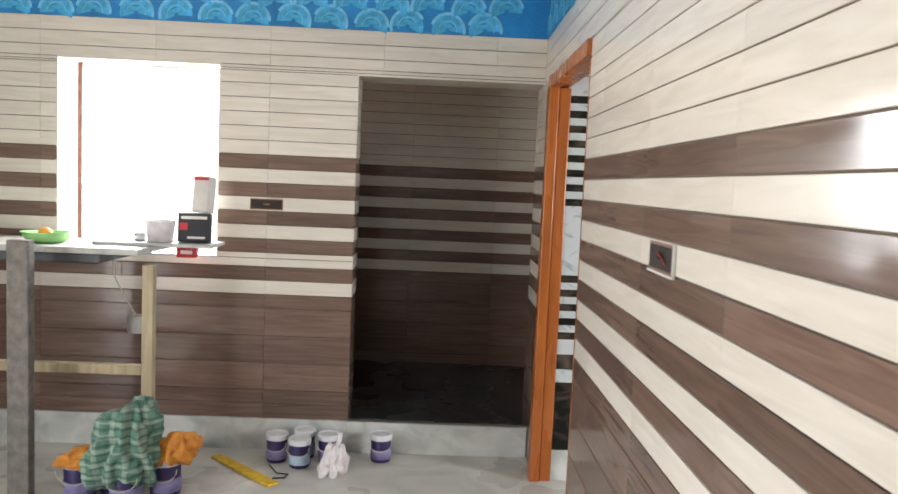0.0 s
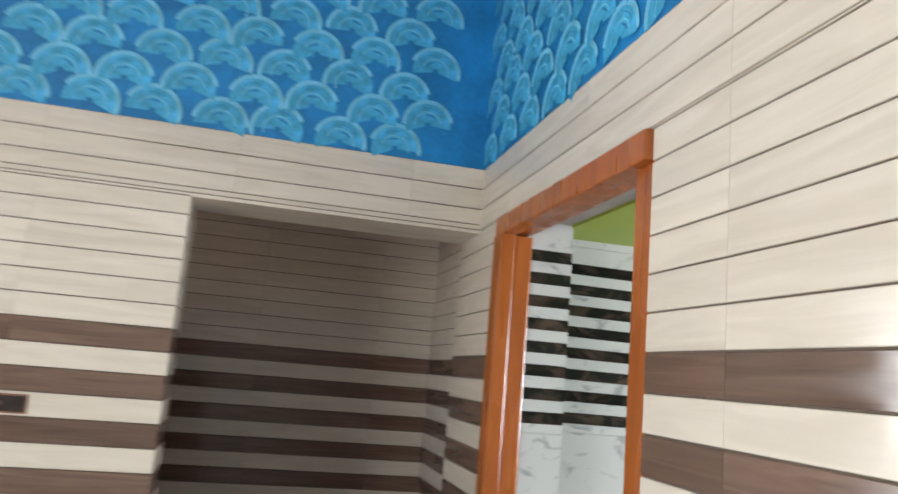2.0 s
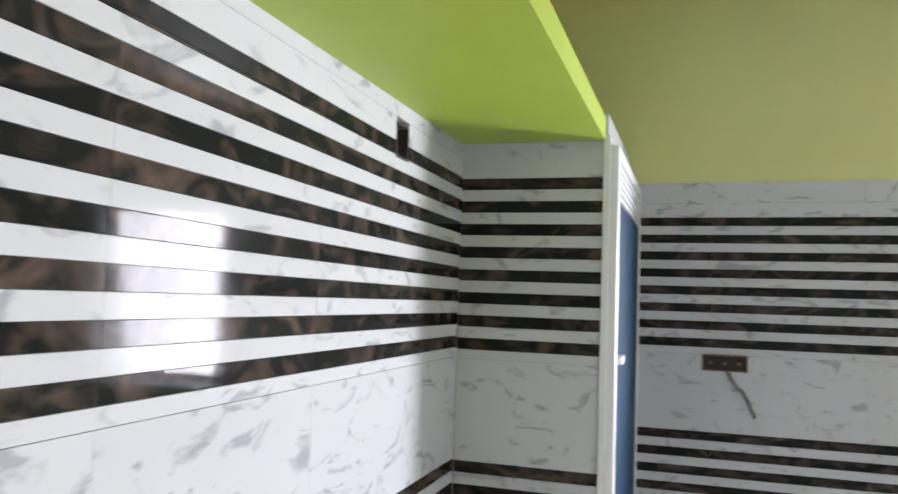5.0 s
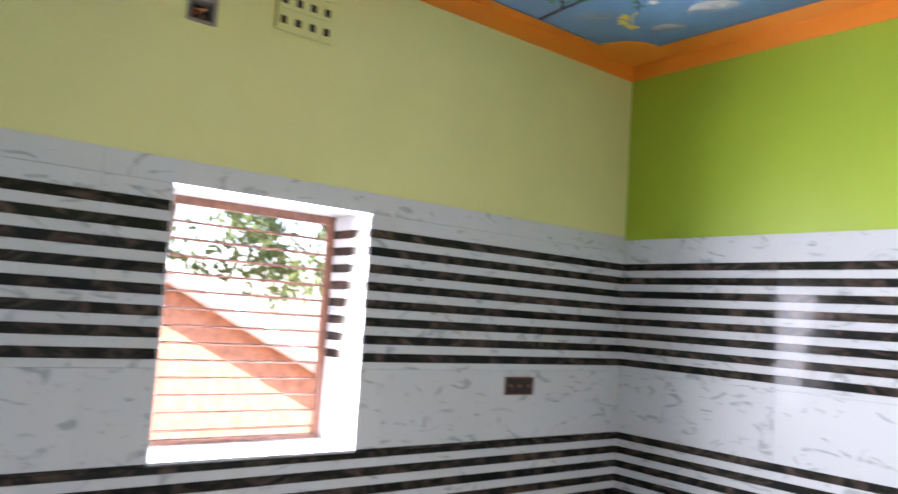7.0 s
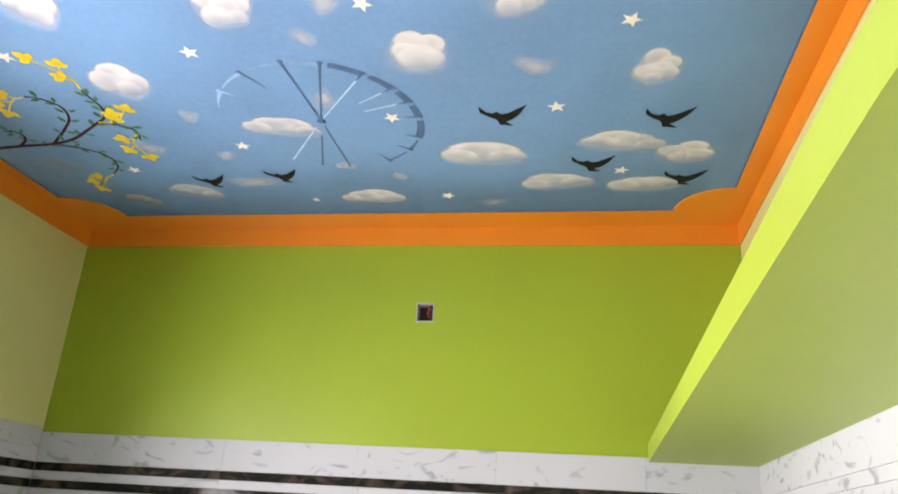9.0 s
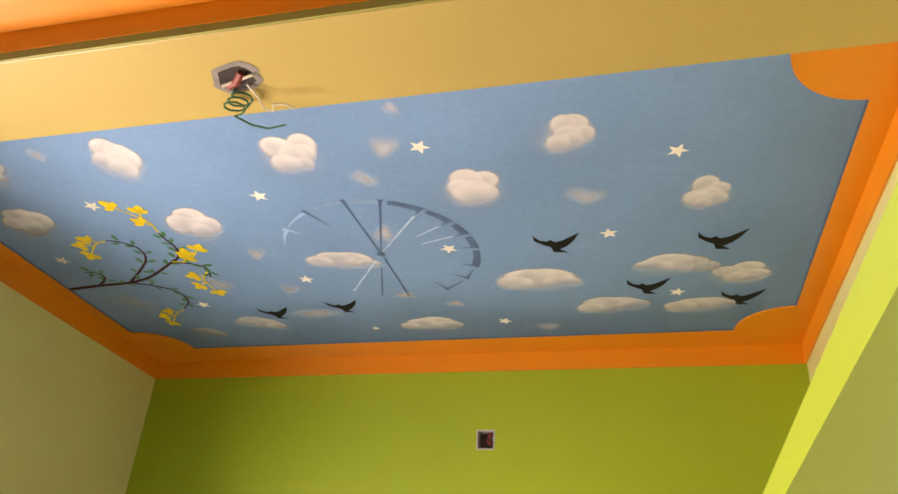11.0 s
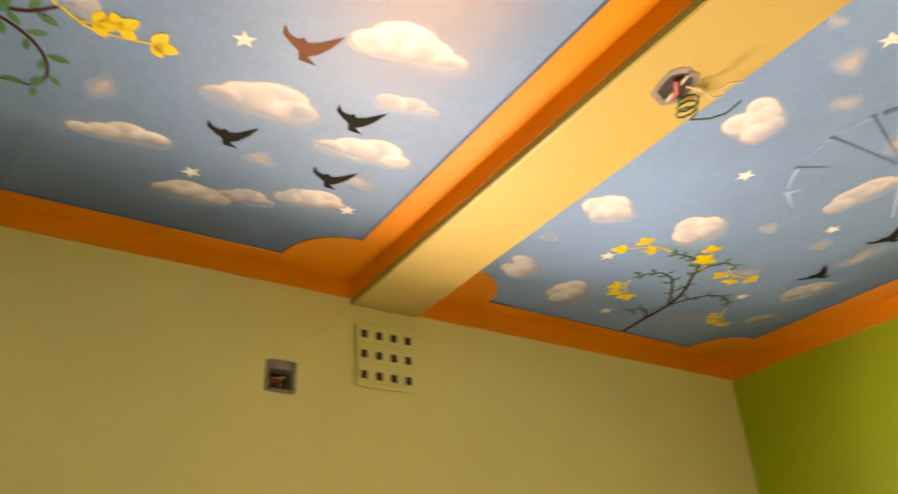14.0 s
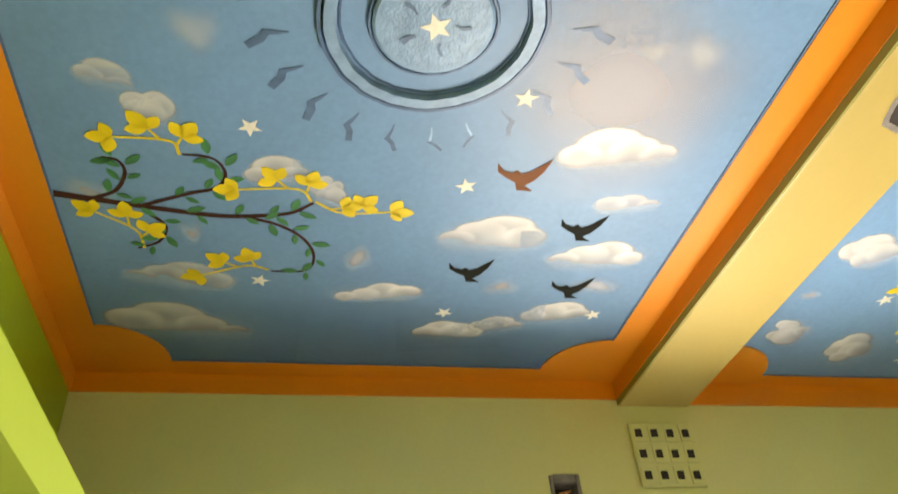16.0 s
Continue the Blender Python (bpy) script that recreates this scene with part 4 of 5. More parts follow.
for r in range(3):
    for c in range(4):
        y, z = 2.218 + c * 0.063, 2.755 + r * 0.081
        bm = bmesh.new()
        outer = [(y - 0.026, z - 0.034), (y + 0.026, z - 0.034), (y + 0.026, z + 0.034), (y - 0.026, z + 0.034)]
        inner = [(y - 0.010, z - 0.016), (y + 0.018, z - 0.016), (y + 0.018, z + 0.014), (y - 0.010, z + 0.018)]
        o = [bm.verts.new((3.930, *p)) for p in outer]
        b_ = [bm.verts.new((3.936, *p)) for p in outer]
        i_ = [bm.verts.new((3.942 - 0.011, *p)) for p in inner]
        for k in range(4):
            bm.faces.new((o[k], o[(k + 1) % 4], i_[(k + 1) % 4], i_[k]))
            bm.faces.new((o[k], b_[k], b_[(k + 1) % 4], o[(k + 1) % 4]))
        bmesh.ops.recalc_face_normals(bm, faces=bm.faces[:])
        cell = part("cell", bm, M_PALE, vent)
        # Flush dark plate in place of a hole, coloured as its shade.
        part("hole", boxes((3.9315, 3.934, y - 0.010, y + 0.018, z - 0.016, z + 0.016)), M_VOID, cell, "dark plate standing for the shade in the slanted hole")

jb = place("junction_box", 3.95, 2.724, 2.652, "open electrical box in rough cement with bare wires", "electrical box", "open electrical boxes")
part("plaster_rim", boxes((3.944, 4.03, 2.668, 2.684, 2.652, 2.766), (3.946, 4.03, 2.766, 2.780, 2.650, 2.764), (3.945, 4.03, 2.684, 2.766, 2.650, 2.663), (3.947, 4.03, 2.684, 2.766, 2.735, 2.768), bevel=0.004), M_PLASTER, jb, "rough grey cement rim")
# Back face is coloured near-black for the shade inside the box.
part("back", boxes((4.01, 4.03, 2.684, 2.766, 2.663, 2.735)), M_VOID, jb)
for k in range(4):
    part("wire", tube([(4.012, 2.692 + k * 0.02, 2.668), (3.975, 2.70 + k * 0.014, 2.680 + 0.009 * k), (3.965, 2.728 - k * 0.008, 2.700 + 0.004 * k), (4.012, 2.758 - k * 0.015, 2.692 + 0.006 * k)], 0.0032, sides=6), (M_REDPIPE, M_WIREW, M_COPPER, M_COPPER)[k], jb)

gb = place("junction_box", 2.195, 0.236, 2.678, "square open electrical box with a red conduit in the green wall", "electrical box", "open electrical boxes")
part("rim", boxes((2.154, 2.160, 0.172, 0.239, 2.678, 2.768), (2.230, 2.236, 0.172, 0.240, 2.678, 2.768), (2.160, 2.230, 0.172, 0.240, 2.678, 2.684), (2.160, 2.230, 0.172, 0.239, 2.762, 2.768)), M_GROUT, gb, "chipped pale plaster rim")
part("back", boxes((2.160, 2.230, 0.170, 0.180, 2.684, 2.762)), M_MAUVE, gb)
part("conduit", tube([(2.174, 0.20, 2.761), (2.180, 0.225, 2.748), (2.186, 0.215, 2.728), (2.180, 0.195, 2.715)], 0.010), M_REDPIPE, gb, "dull red conduit")

hb = place("junction_box", 2.31, 4.42, 1.965, "open dark electrical box cut through the striped tiles", "electrical box", "open electrical boxes")
# Inner faces take near-black as the shade of the hole.
part("box", boxes((2.27, 2.276, 4.414, 4.52, 1.965, 2.06), (2.354, 2.36, 4.414, 4.52, 1.965, 2.06), (2.276, 2.354, 4.414, 4.52, 1.965, 1.971), (2.276, 2.354, 4.414, 4.52, 2.054, 2.06), (2.276, 2.354, 4.51, 4.52, 1.971, 2.054)), M_VOID, hb)
part("wire", tube([(2.30, 4.50, 2.0), (2.315, 4.45, 2.01), (2.33, 4.44, 2.03), (2.34, 4.50, 2.04)], 0.003, sides=6), M_REDPIPE, hb)


def switch_box(face, u0, u1, z0, z1, label, mods):
    """A flat dark switch box let into a tiled wall. face maps (u, depth, z) to a place."""
    def b(u0, u1, d0, d1, z0, z1, bevel=0.0):
        p, q = face(u0, d0, z0), face(u1, d1, z1)
        return boxes((min(p[0], q[0]), max(p[0], q[0]), min(p[1], q[1]), max(p[1], q[1]), z0, z1), bevel=bevel)
    c = face((u0 + u1) / 2, 0, z0)
    s = place("switch_box", *c, label, "electrical box", "open electrical boxes")
    t = 0.006
    part("frame", b(u0, u1, 0, 0.005, z0, z1, 0.001), M_IRON, s, "dull dark metal frame")
    # Flat dark plate; in open boxes its colour stands for the shade inside.
    part("cavity", b(u0 + t, u1 - t, 0.005, 0.007, z0 + t, z1 - t), M_VOID, s)
    for k in range(mods):
        w = (u1 - u0 - 2 * t) / mods
        part("lug", b(u0 + t + w * (k + 0.4), u0 + t + w * (k + 0.6), 0.007, 0.010, z0 + 0.42 * (z1 - z0), z0 + 0.58 * (z1 - z0)), M_IRON, s)
    return s


E_FACE = lambda u, d, z: (3.948 - d, u, z)
A_FACE = lambda u, d, z: (0.568 - d, u, z)
N_FACE = lambda u, d, z: (u, 4.568 - d, z)
sw1 = switch_box(E_FACE, 3.45, 3.635, 1.317, 1.388, "dark open switch box with a dangling cable loop", 3)
part("cable", tube([(3.938, 3.53, 1.32), (3.934, 3.51, 1.28), (3.936, 3.49, 1.25), (3.934, 3.47, 1.24), (3.936, 3.45, 1.20), (3.938, 3.42, 1.13)], 0.008, sides=6), M_PLASTER, sw1, "grey dangling cable")
switch_box(E_FACE, 0.905, 1.098, 1.280, 1.368, "dark open switch box in the white tiles", 3)
sw3 = switch_box(A_FACE, 2.06, 2.256, 1.355, 1.425, "open switch box with red wires in the striped tiles", 0)
part("chipped_edge", boxes((0.560, 0.569, 2.052, 2.262, 1.347, 1.3545), (0.561, 0.569, 2.052, 2.0595, 1.3545, 1.43), bevel=0.001), M_KERB, sw3, "pale chipped cement edge")
for k in range(3):
    part("wire", tube([(0.560, 2.10 + 0.02 * k, 1.375 + 0.01 * k), (0.552, 2.125 + 0.012 * k, 1.395), (0.549, 2.14 - 0.01 * k, 1.405 - 0.008 * k), (0.560, 2.165, 1.385 + 0.008 * k)], 0.003, sides=6), (M_REDPIPE, M_REDPIPE, M_VOID)[k], sw3, "loose wire")
sw3.matrix_world = SKEW @ Matrix.Translation(sw3.location)
switch_box(N_FACE, -1.012, -0.832, 1.362, 1.422, "dark glossy switch plate on the striped tiles", 1)

rose = place("fan_hook_hole", 2.40, 2.26, 3.03, "broken round hole in the beam with loose green wires", "ceiling hole")
rng = random.Random(4)
bm = bmesh.new()
ring = [(0.055 * (1 + 0.16 * rng.uniform(-1, 1)), 2 * math.pi * k / 18) for k in range(18)]
o = [bm.verts.new((2.40 + 1.25 * r * math.cos(a), 2.27 + r * math.sin(a), 3.0335)) for r, a in ring]
i_ = [bm.verts.new((2.40 + 0.9 * r * math.cos(a), 2.27 + 0.75 * r * math.sin(a), 3.0315)) for r, a in ring]
for k in range(18):
    bm.faces.new((o[k], i_[k], i_[(k + 1) % 18], o[(k + 1) % 18]))
part("broken_rim", bm, M_PLASTER, rose, "rough grey broken cement rim")
# Flat near-black face, coloured as the shade inside the broken hole.
bm = bmesh.new()
bm.faces.new([bm.verts.new((2.40 + 1.0 * r * math.cos(a), 2.27 + 0.85 * r * math.sin(a), 3.0325)) for r, a in ring][::-1])
part("cavity", bm, M_VOID, rose)
part("conduit", tube([(2.375, 2.29, 3.029), (2.40, 2.265, 3.024), (2.43, 2.25, 3.029)], 0.010), M_REDPIPE, rose, "dull red conduit")
part("bracket", tube([(2.35, 2.28, 3.027), (2.44, 2.26, 3.022)], 0.004, sides=6), M_WIREW, rose, "pale cross wire")
coil = [(2.41 + 0.030 * math.cos(k * 0.7) + 0.0008 * k, 2.21 + 0.022 * math.sin(k * 0.7), 3.026 - 0.0016 * k) for k in range(26)]
part("green_wire", tube([(2.41, 2.26, 3.028)] + coil + [(2.40, 2.16, 2.975), (2.36, 2.145, 2.97), (2.31, 2.15, 2.972)], 0.0028, sides=6), M_WIREG, rose, "coiled green wire")
part("pale_wire", tube([(2.38, 2.25, 3.028), (2.36, 2.22, 3.01), (2.35, 2.20, 2.99), (2.33, 2.19, 2.985), (2.32, 2.21, 2.99), (2.29, 2.205, 2.99), (2.27, 2.19, 2.985)], 0.0026, sides=6), M_WIREW, rose, "pale bent wire")

rose.location += Vector((0.03, 0.035, 0))

bath = tagged(place("door_1", 3.43, 3.95, 0, "blue plastic washroom door in a white frame with louvres", "door"), kind="structure")
part("frame", boxes((2.872, 2.928, 3.902, 3.945, 0, 2.10), (3.905, 3.948, 3.902, 3.945, 0, 2.10), (2.928, 3.905, 3.902, 3.945, 2.062, 2.10), bevel=0.004), M_WHITEP, bath, "white plastic frame")
part("leaf", boxes((2.932, 3.901, 3.908, 3.938, 0.02, 1.93), bevel=0.004), M_DOORB, bath, "dark blue plastic leaf")
# Near-black sheet puts the shade between the slats into colour.
part("vent_gap", boxes((2.930, 3.903, 3.930, 3.943, 1.932, 2.060)), M_VOID, bath, "dark sheet standing for the shade behind the louvres")
for k in range(5):
    part("louvre", boxes((2.930, 3.903, 3.906, 3.928, 1.936 + k * 0.025, 1.950 + k * 0.025)), M_WHITEP, bath, "white louvre slat")
part("latch", boxes((2.945, 3.05, 3.888, 3.910, 1.405, 1.43), bevel=0.003), M_WHITEP, bath, "white latch")
part("edge_strip", boxes((2.858, 2.871, 3.928, 3.950, 0, TOP_B), bevel=0.004), M_WHITEP, bath, "white corner bead")

wp = place("wall_panel", 0.83, 0.95, 1.0, "grey-blue glossy panel set in the white tiled wall", "panel")
part("sheet", boxes((0.822, 0.832, 0.50, 1.40, 1.0, 1.86), bevel=0.002), M_PANEL, wp)
part("rim", boxes((0.822, 0.836, 0.488, 0.50, 1.0, 1.872), (0.822, 0.836, 1.40, 1.412, 1.0, 1.872), (0.822, 0.836, 0.50, 1.40, 1.86, 1.872), (0.822, 0.836, 0.488, 1.412, 0.988, 1.0)), M_SLAB, wp, "thin grey rim")

# ---- things of the first room ----
bench = place("workbench", -2.0, 4.3, 0, "makeshift bench of a dusty stone slab on raw timber posts", "bench")
part("top", boxes((-2.75, -1.42, 4.02, 4.54, 1.135, 1.165), bevel=0.006), M_SLAB, bench, "dusty pale stone slab")
part("underlay", boxes((-2.70, -1.62, 4.06, 4.50, 1.085, 1.135), bevel=0.01), M_SHEET, bench, "dark grey sagging sheet")
part("board", boxes((-1.72, -1.12, 4.20, 4.46, 1.166, 1.184), bevel=0.004), M_SLAB, bench, "thin pale board")
part("post", boxes((-1.415, -1.360, 4.06, 4.11, 0, 1.085), bevel=0.004), M_RAW, bench, "raw timber post")
part("post", boxes((-2.62, -2.54, 4.44, 4.50, 0, 1.085), bevel=0.004), M_RAW, bench, "raw timber post")
part("rail", boxes((-2.62, -1.415, 4.065, 4.105, 0.535, 0.585), bevel=0.004), M_RAW, bench, "raw timber rail")
tagged(part("plank", boxes((-1.93, -1.83, 3.80, 3.86, 0, 1.21), bevel=0.006), M_PLASTER), "upright cement-stained grey plank against the bench", "plank")

hang = place("hanging_tin", -1.63, 4.50, 0.72, "small dented tin hung on a thin wire", "tin")
part("wire", tube([(-1.74, 4.52, 1.08), (-1.73, 4.52, 0.95), (-1.66, 4.51, 0.84), (-1.61, 4.50, 0.76)], 0.004, sides=6), M_WIREW, hang)
part("tin", lathe([(0.045, 0), (0.05, 0.005), (0.05, 0.09), (0.046, 0.095)], 20, (-1.60, 4.50, 0.66)), M_SLAB, hang)

bowl = place("bowl", -1.93, 4.22, 1.165, "light green plastic bowl with an orange ball in it", "bowl")
part("bowl", lathe([(0.075, 0), (0.10, 0.015), (0.125, 0.055), (0.120, 0.055), (0.095, 0.02), (0.01, 0.010)], 28, (-1.95, 4.22, 1.165)), M_BOWL, bowl, smooth=True)
bm = bmesh.new()
bmesh.ops.create_icosphere(bm, subdivisions=3, radius=0.034, matrix=Matrix.Translation((-1.96, 4.22, 1.212)) @ Matrix.Diagonal((1, 1, 0.9, 1)))
part("ball", bm, M_ORANGEF, bowl, "orange ball", smooth=True)
pot = place("paint_tin", -1.40, 4.30, 1.166, "open grey paint tin on the board", "paint tin")
part("body", lathe([(0.05, 0.02), (0.062, 0.02), (0.075, 0.125), (0.079, 0.13), (0.074, 0.13), (0.06, 0.04)], 24, (-1.41, 4.30, 1.166)), M_BAG, pot, smooth=True)
cup = place("cup", -1.47, 4.32, 1.166, "small pale cup on the board", "cup")
part("body", lathe([(0.022, 0.018), (0.03, 0.02), (0.034, 0.06), (0.030, 0.06), (0.024, 0.03)], 18, (-1.52, 4.32, 1.166)), M_LID, cup, smooth=True)


def carton(x, y, z, w, d, h, tilt, turn, material, label, bars):
    c = place("carton", x, y, z, label, "carton", "cartons on the bench")
    m = Matrix.Translation((x, y, z)) @ Euler((radians(tilt), 0, radians(turn))).to_matrix().to_4x4()
    bm = boxes((-w / 2, w / 2, -d / 2, d / 2, 0, h), bevel=0.004)
    bmesh.ops.transform(bm, matrix=m, verts=bm.verts[:])
    part("box", bm, material, c)
    for (u0, u1, v0, v1, mt) in bars:
        bm = boxes((u0 * w - w / 2, u1 * w - w / 2, -d / 2 - 0.002, -d / 2 + 0.001, v0 * h, v1 * h))
        bmesh.ops.transform(bm, matrix=m, verts=bm.verts[:])
        part("print", bm, mt, c)


carton(-1.245, 4.34, 1.186, 0.16, 0.10, 0.15, -6, 10, M_CARTONK, "black carton with pale printed bars", ((0.1, 0.9, 0.78, 0.88, M_CARTON), (0.05, 0.3, 0.4, 0.65, M_RED), (0.3, 0.85, 0.1, 0.18, M_CARTON)))
carton(-1.215, 4.37, 1.34, 0.085, 0.08, 0.19, -8, -14, M_CARTON, "white carton with a red stripe", ((0.0, 1.0, 0.88, 0.96, M_RED),))
carton(-1.30, 4.40, 1.100, 0.10, 0.10, 0.064, 0, 10, M_RED, "small red carton on the sill", ((0.2, 0.8, 0.3, 0.6, M_CARTON),))


def paint_can(x, y, r, h, body, band, label, lid=True):
    c = place("paint_can", x, y, 0, label, "paint can", "paint cans on the floor")
    part("body", lathe([(r * 0.94, 0.001), (r * 0.96, 0.006), (r, h * 0.86), (r * 0.99, h * 0.87)], 28, (x, y, 0)), body, c, smooth=True)
    part("label", lathe([(r * 0.985, h * 0.12), (r * 1.012, h * 0.121), (r * 1.02, h * 0.46), (r * 1.0, h * 0.461)], 28, (x, y, 0)), band, c, "printed wrap label", smooth=True)
    part("lid", lathe([(r * 1.03, h * 0.80), (r * 1.09, h * 0.81), (r * 1.09, h * 0.97), (r * 1.04, h), (r * 0.96, h), (r * 0.92, h * 0.965), (r * 0.05, h * 0.965)], 28, (x, y, 0)), M_LID, c, "off-white snap lid")
    hp = [(x + r * 1.1 * math.cos(a), y - r * 1.06 - 0.004, h * 0.78 - 0.35 * h * math.sin(a)) for a in (math.pi * k / 10 for k in range(11))]
    part("handle", tube(hp, 0.0025, sides=6), M_WIREW, c, "thin wire handle")


for x, y, b1, b2, lab in ((-0.80, 4.40, M_PURPLE, M_LILAC, "purple paint can with a white lid"), (-0.665, 4.33, M_PURPLE, M_PALEBL, "purple paint can with a pale blue label"),
                          (-0.66, 4.48, M_PURPLE, M_LILAC, "purple paint can with a white lid"), (-0.52, 4.42, M_PURPLE, M_LILAC, "purple paint can with a white lid"),
                          (-0.235, 4.45, M_PURPLE, M_LILAC, "purple paint can standing alone with a white lid")):
    paint_can(x, y, 0.056, 0.155, b1, b2, lab)
for x, y in ((-1.62, 3.86), (-1.50, 3.96), (-1.24, 3.92), (-1.38, 3.80)):
    paint_can(x, y, 0.072, 0.19, M_PURPLE, M_LILAC, "larger purple paint can under the cloths")


def cloth(name, x, y, z, rx, ry, rz, material, label, seed, folds=7):
    """A heap of cloth: deep folds that run down from the top and fan out."""
    bm = bmesh.new()
    bmesh.ops.create_icosphere(bm, subdivisions=5, radius=1.0)
    for v in bm.verts:
        n = v.co.normalized()
        a = math.atan2(n.y, n.x)
        run = math.hypot(n.x, n.y)
        lean = 1.6 * noise.noise(n * 1.3 + Vector((seed, seed, 0)))
        ridge = math.sin(folds * a + 2.4 * n.z + 3 * lean)
        fold = run * (0.17 * ridge * abs(ridge) ** 0.3 + 0.05 * math.sin(2.3 * folds * a + 5 * n.z + seed))
        fold += 0.36 * noise.noise(n * 1.4 + Vector((seed, 0, 0))) + 0.14 * (0.4 - abs(noise.noise(Vector((n.x * 3, n.y * 3, n.z * 2.2 + seed))))) + 0.025 * noise.noise(n * 11)
        r = 1 + fold
        spread = 1.0 + 0.22 * max(0.0, -n.z)
        v.co = Vector((x + rx * n.x * r * spread + 0.25 * rx * n.z, y + ry * n.y * r * spread, z + rz * max(-0.85, n.z * r)))
    return tagged(part(name, bm, material, smooth=True), label, "cloth", "cloths on the cans")


cloth("cloth", -1.41, 3.86, 0.25, 0.150, 0.14, 0.205, M_CLOTHG, "crumpled green checked cotton cloth draped over paint cans", 3.1)
cloth("cloth", -1.20, 3.93, 0.22, 0.10, 0.09, 0.07, M_CLOTHO, "crumpled orange cotton cloth on a paint can", 7.7)
cloth("cloth", -1.56, 3.83, 0.20, 0.12, 0.08, 0.05, M_CLOTHO, "crumpled orange cotton cloth under the green one", 5.2)
bag = cloth("plastic_bag", -0.47, 4.22, 0.07, 0.065, 0.055, 0.10, M_BAG, "crumpled thin white plastic bag beside the paint cans", 9.4)
bag["category"], bag["group"] = "bag", "loose bags"
bmk = tube([(-0.45, 4.22, 0.15), (-0.44, 4.22, 0.19), (-0.435, 4.225, 0.225)], 0.016, 0.5)
part("knot", bmk, M_BAG, bag, "twisted bag top")

lev = place("spirit_level", -0.95, 4.2, 0, "worn yellow plastic straightedge lying on the floor with a black cord", "straightedge")
bm = boxes((-0.27, 0.27, -0.032, 0.032, 0.0, 0.012), bevel=0.003)
bmesh.ops.transform(bm, matrix=Matrix.Translation((-0.94, 4.23, 0.001)) @ Euler((0, 0, radians(-44))).to_matrix().to_4x4(), verts=bm.verts[:])
part("blade", bm, M_YELLOW, lev)
part("cord", tube([(-0.82, 4.30, 0.012), (-0.76, 4.20, 0.006), (-0.70, 4.19, 0.006), (-0.71, 4.14, 0.006), (-0.77, 4.13, 0.006)], 0.004, sides=6), M_CARTONK, lev, "black cord")
tagged(part("wall_socket", boxes((-0.90, -0.84, 4.556, 4.571, 2.82, 2.88), bevel=0.003), M_VOID), "small dark square box in the blue wall", "socket")

# ---- fan pattern on the blue walls ----
def fan_mesh(name, radii, material, spread):
    bm = bmesh.new()
    for r0, r1 in radii:
        prev = None
        for k in range(15):
            a = radians(90 - spread + 2 * spread * k / 14)
            q = [bm.verts.new((r0 * math.cos(a), -0.0008, r0 * math.sin(a))), bm.verts.new((r1 * math.cos(a), -0.0008, r1 * math.sin(a)))]
            if prev:
                bm.faces.new((prev[0], prev[1], q[1], q[0]))
            prev = q
    bmesh.ops.recalc_face_normals(bm, faces=bm.faces[:])
    return to_mesh(name, bm, material)


FAN_DISC = fan_mesh("fan_arc", ((0.012, 0.088),), M_FAN, 104)
FAN_RIM = fan_mesh("fan_rim", ((0.083, 0.099), (0.048, 0.053)), M_FANW, 86)
FAN_GLINT = fan_mesh("fan_glint", ((0.066, 0.0685), (0.036, 0.042)), M_BLUE, 26)


def fans(parent, origin, turn, length):
    rot = Euler((0, 0, radians(turn))).to_matrix().to_4x4()
    rng = random.Random(int(turn) + 3)
    for r in range(7):
        for c in range(int(length / 0.212)):
            u = (c + 0.5 * (r % 2) + 0.35) * 0.212 + rng.uniform(-0.012, 0.012)
            z = TOP_A + 0.025 + r * 0.105 + rng.uniform(-0.008, 0.008)
            if u > length - 0.09 or z > 3.08:
                continue
            p = Vector(origin) + rot @ Vector((u, -0.0012 * (1 + 0.4 * (r % 2)), 0))
            for j, me in enumerate((FAN_DISC, FAN_RIM, FAN_GLINT)):
                ob = new(me.name, me)
                ob.parent = parent
                ob.matrix_basis = Matrix.Translation(p + rot @ Vector((0, -0.0003 * j, 0)) + Vector((0, 0, z))) @ rot @ Euler((0, radians(rng.uniform(-14, 14) * (1 + j)), 0)).to_matrix().to_4x4()


fans(wall_nu, (-3.0, 4.570, 0), 0, 3.57)
fans(wall_eu, (0.570, 4.57, 0), -90, 4.6)

# ---- tiles ----
TILES = {}


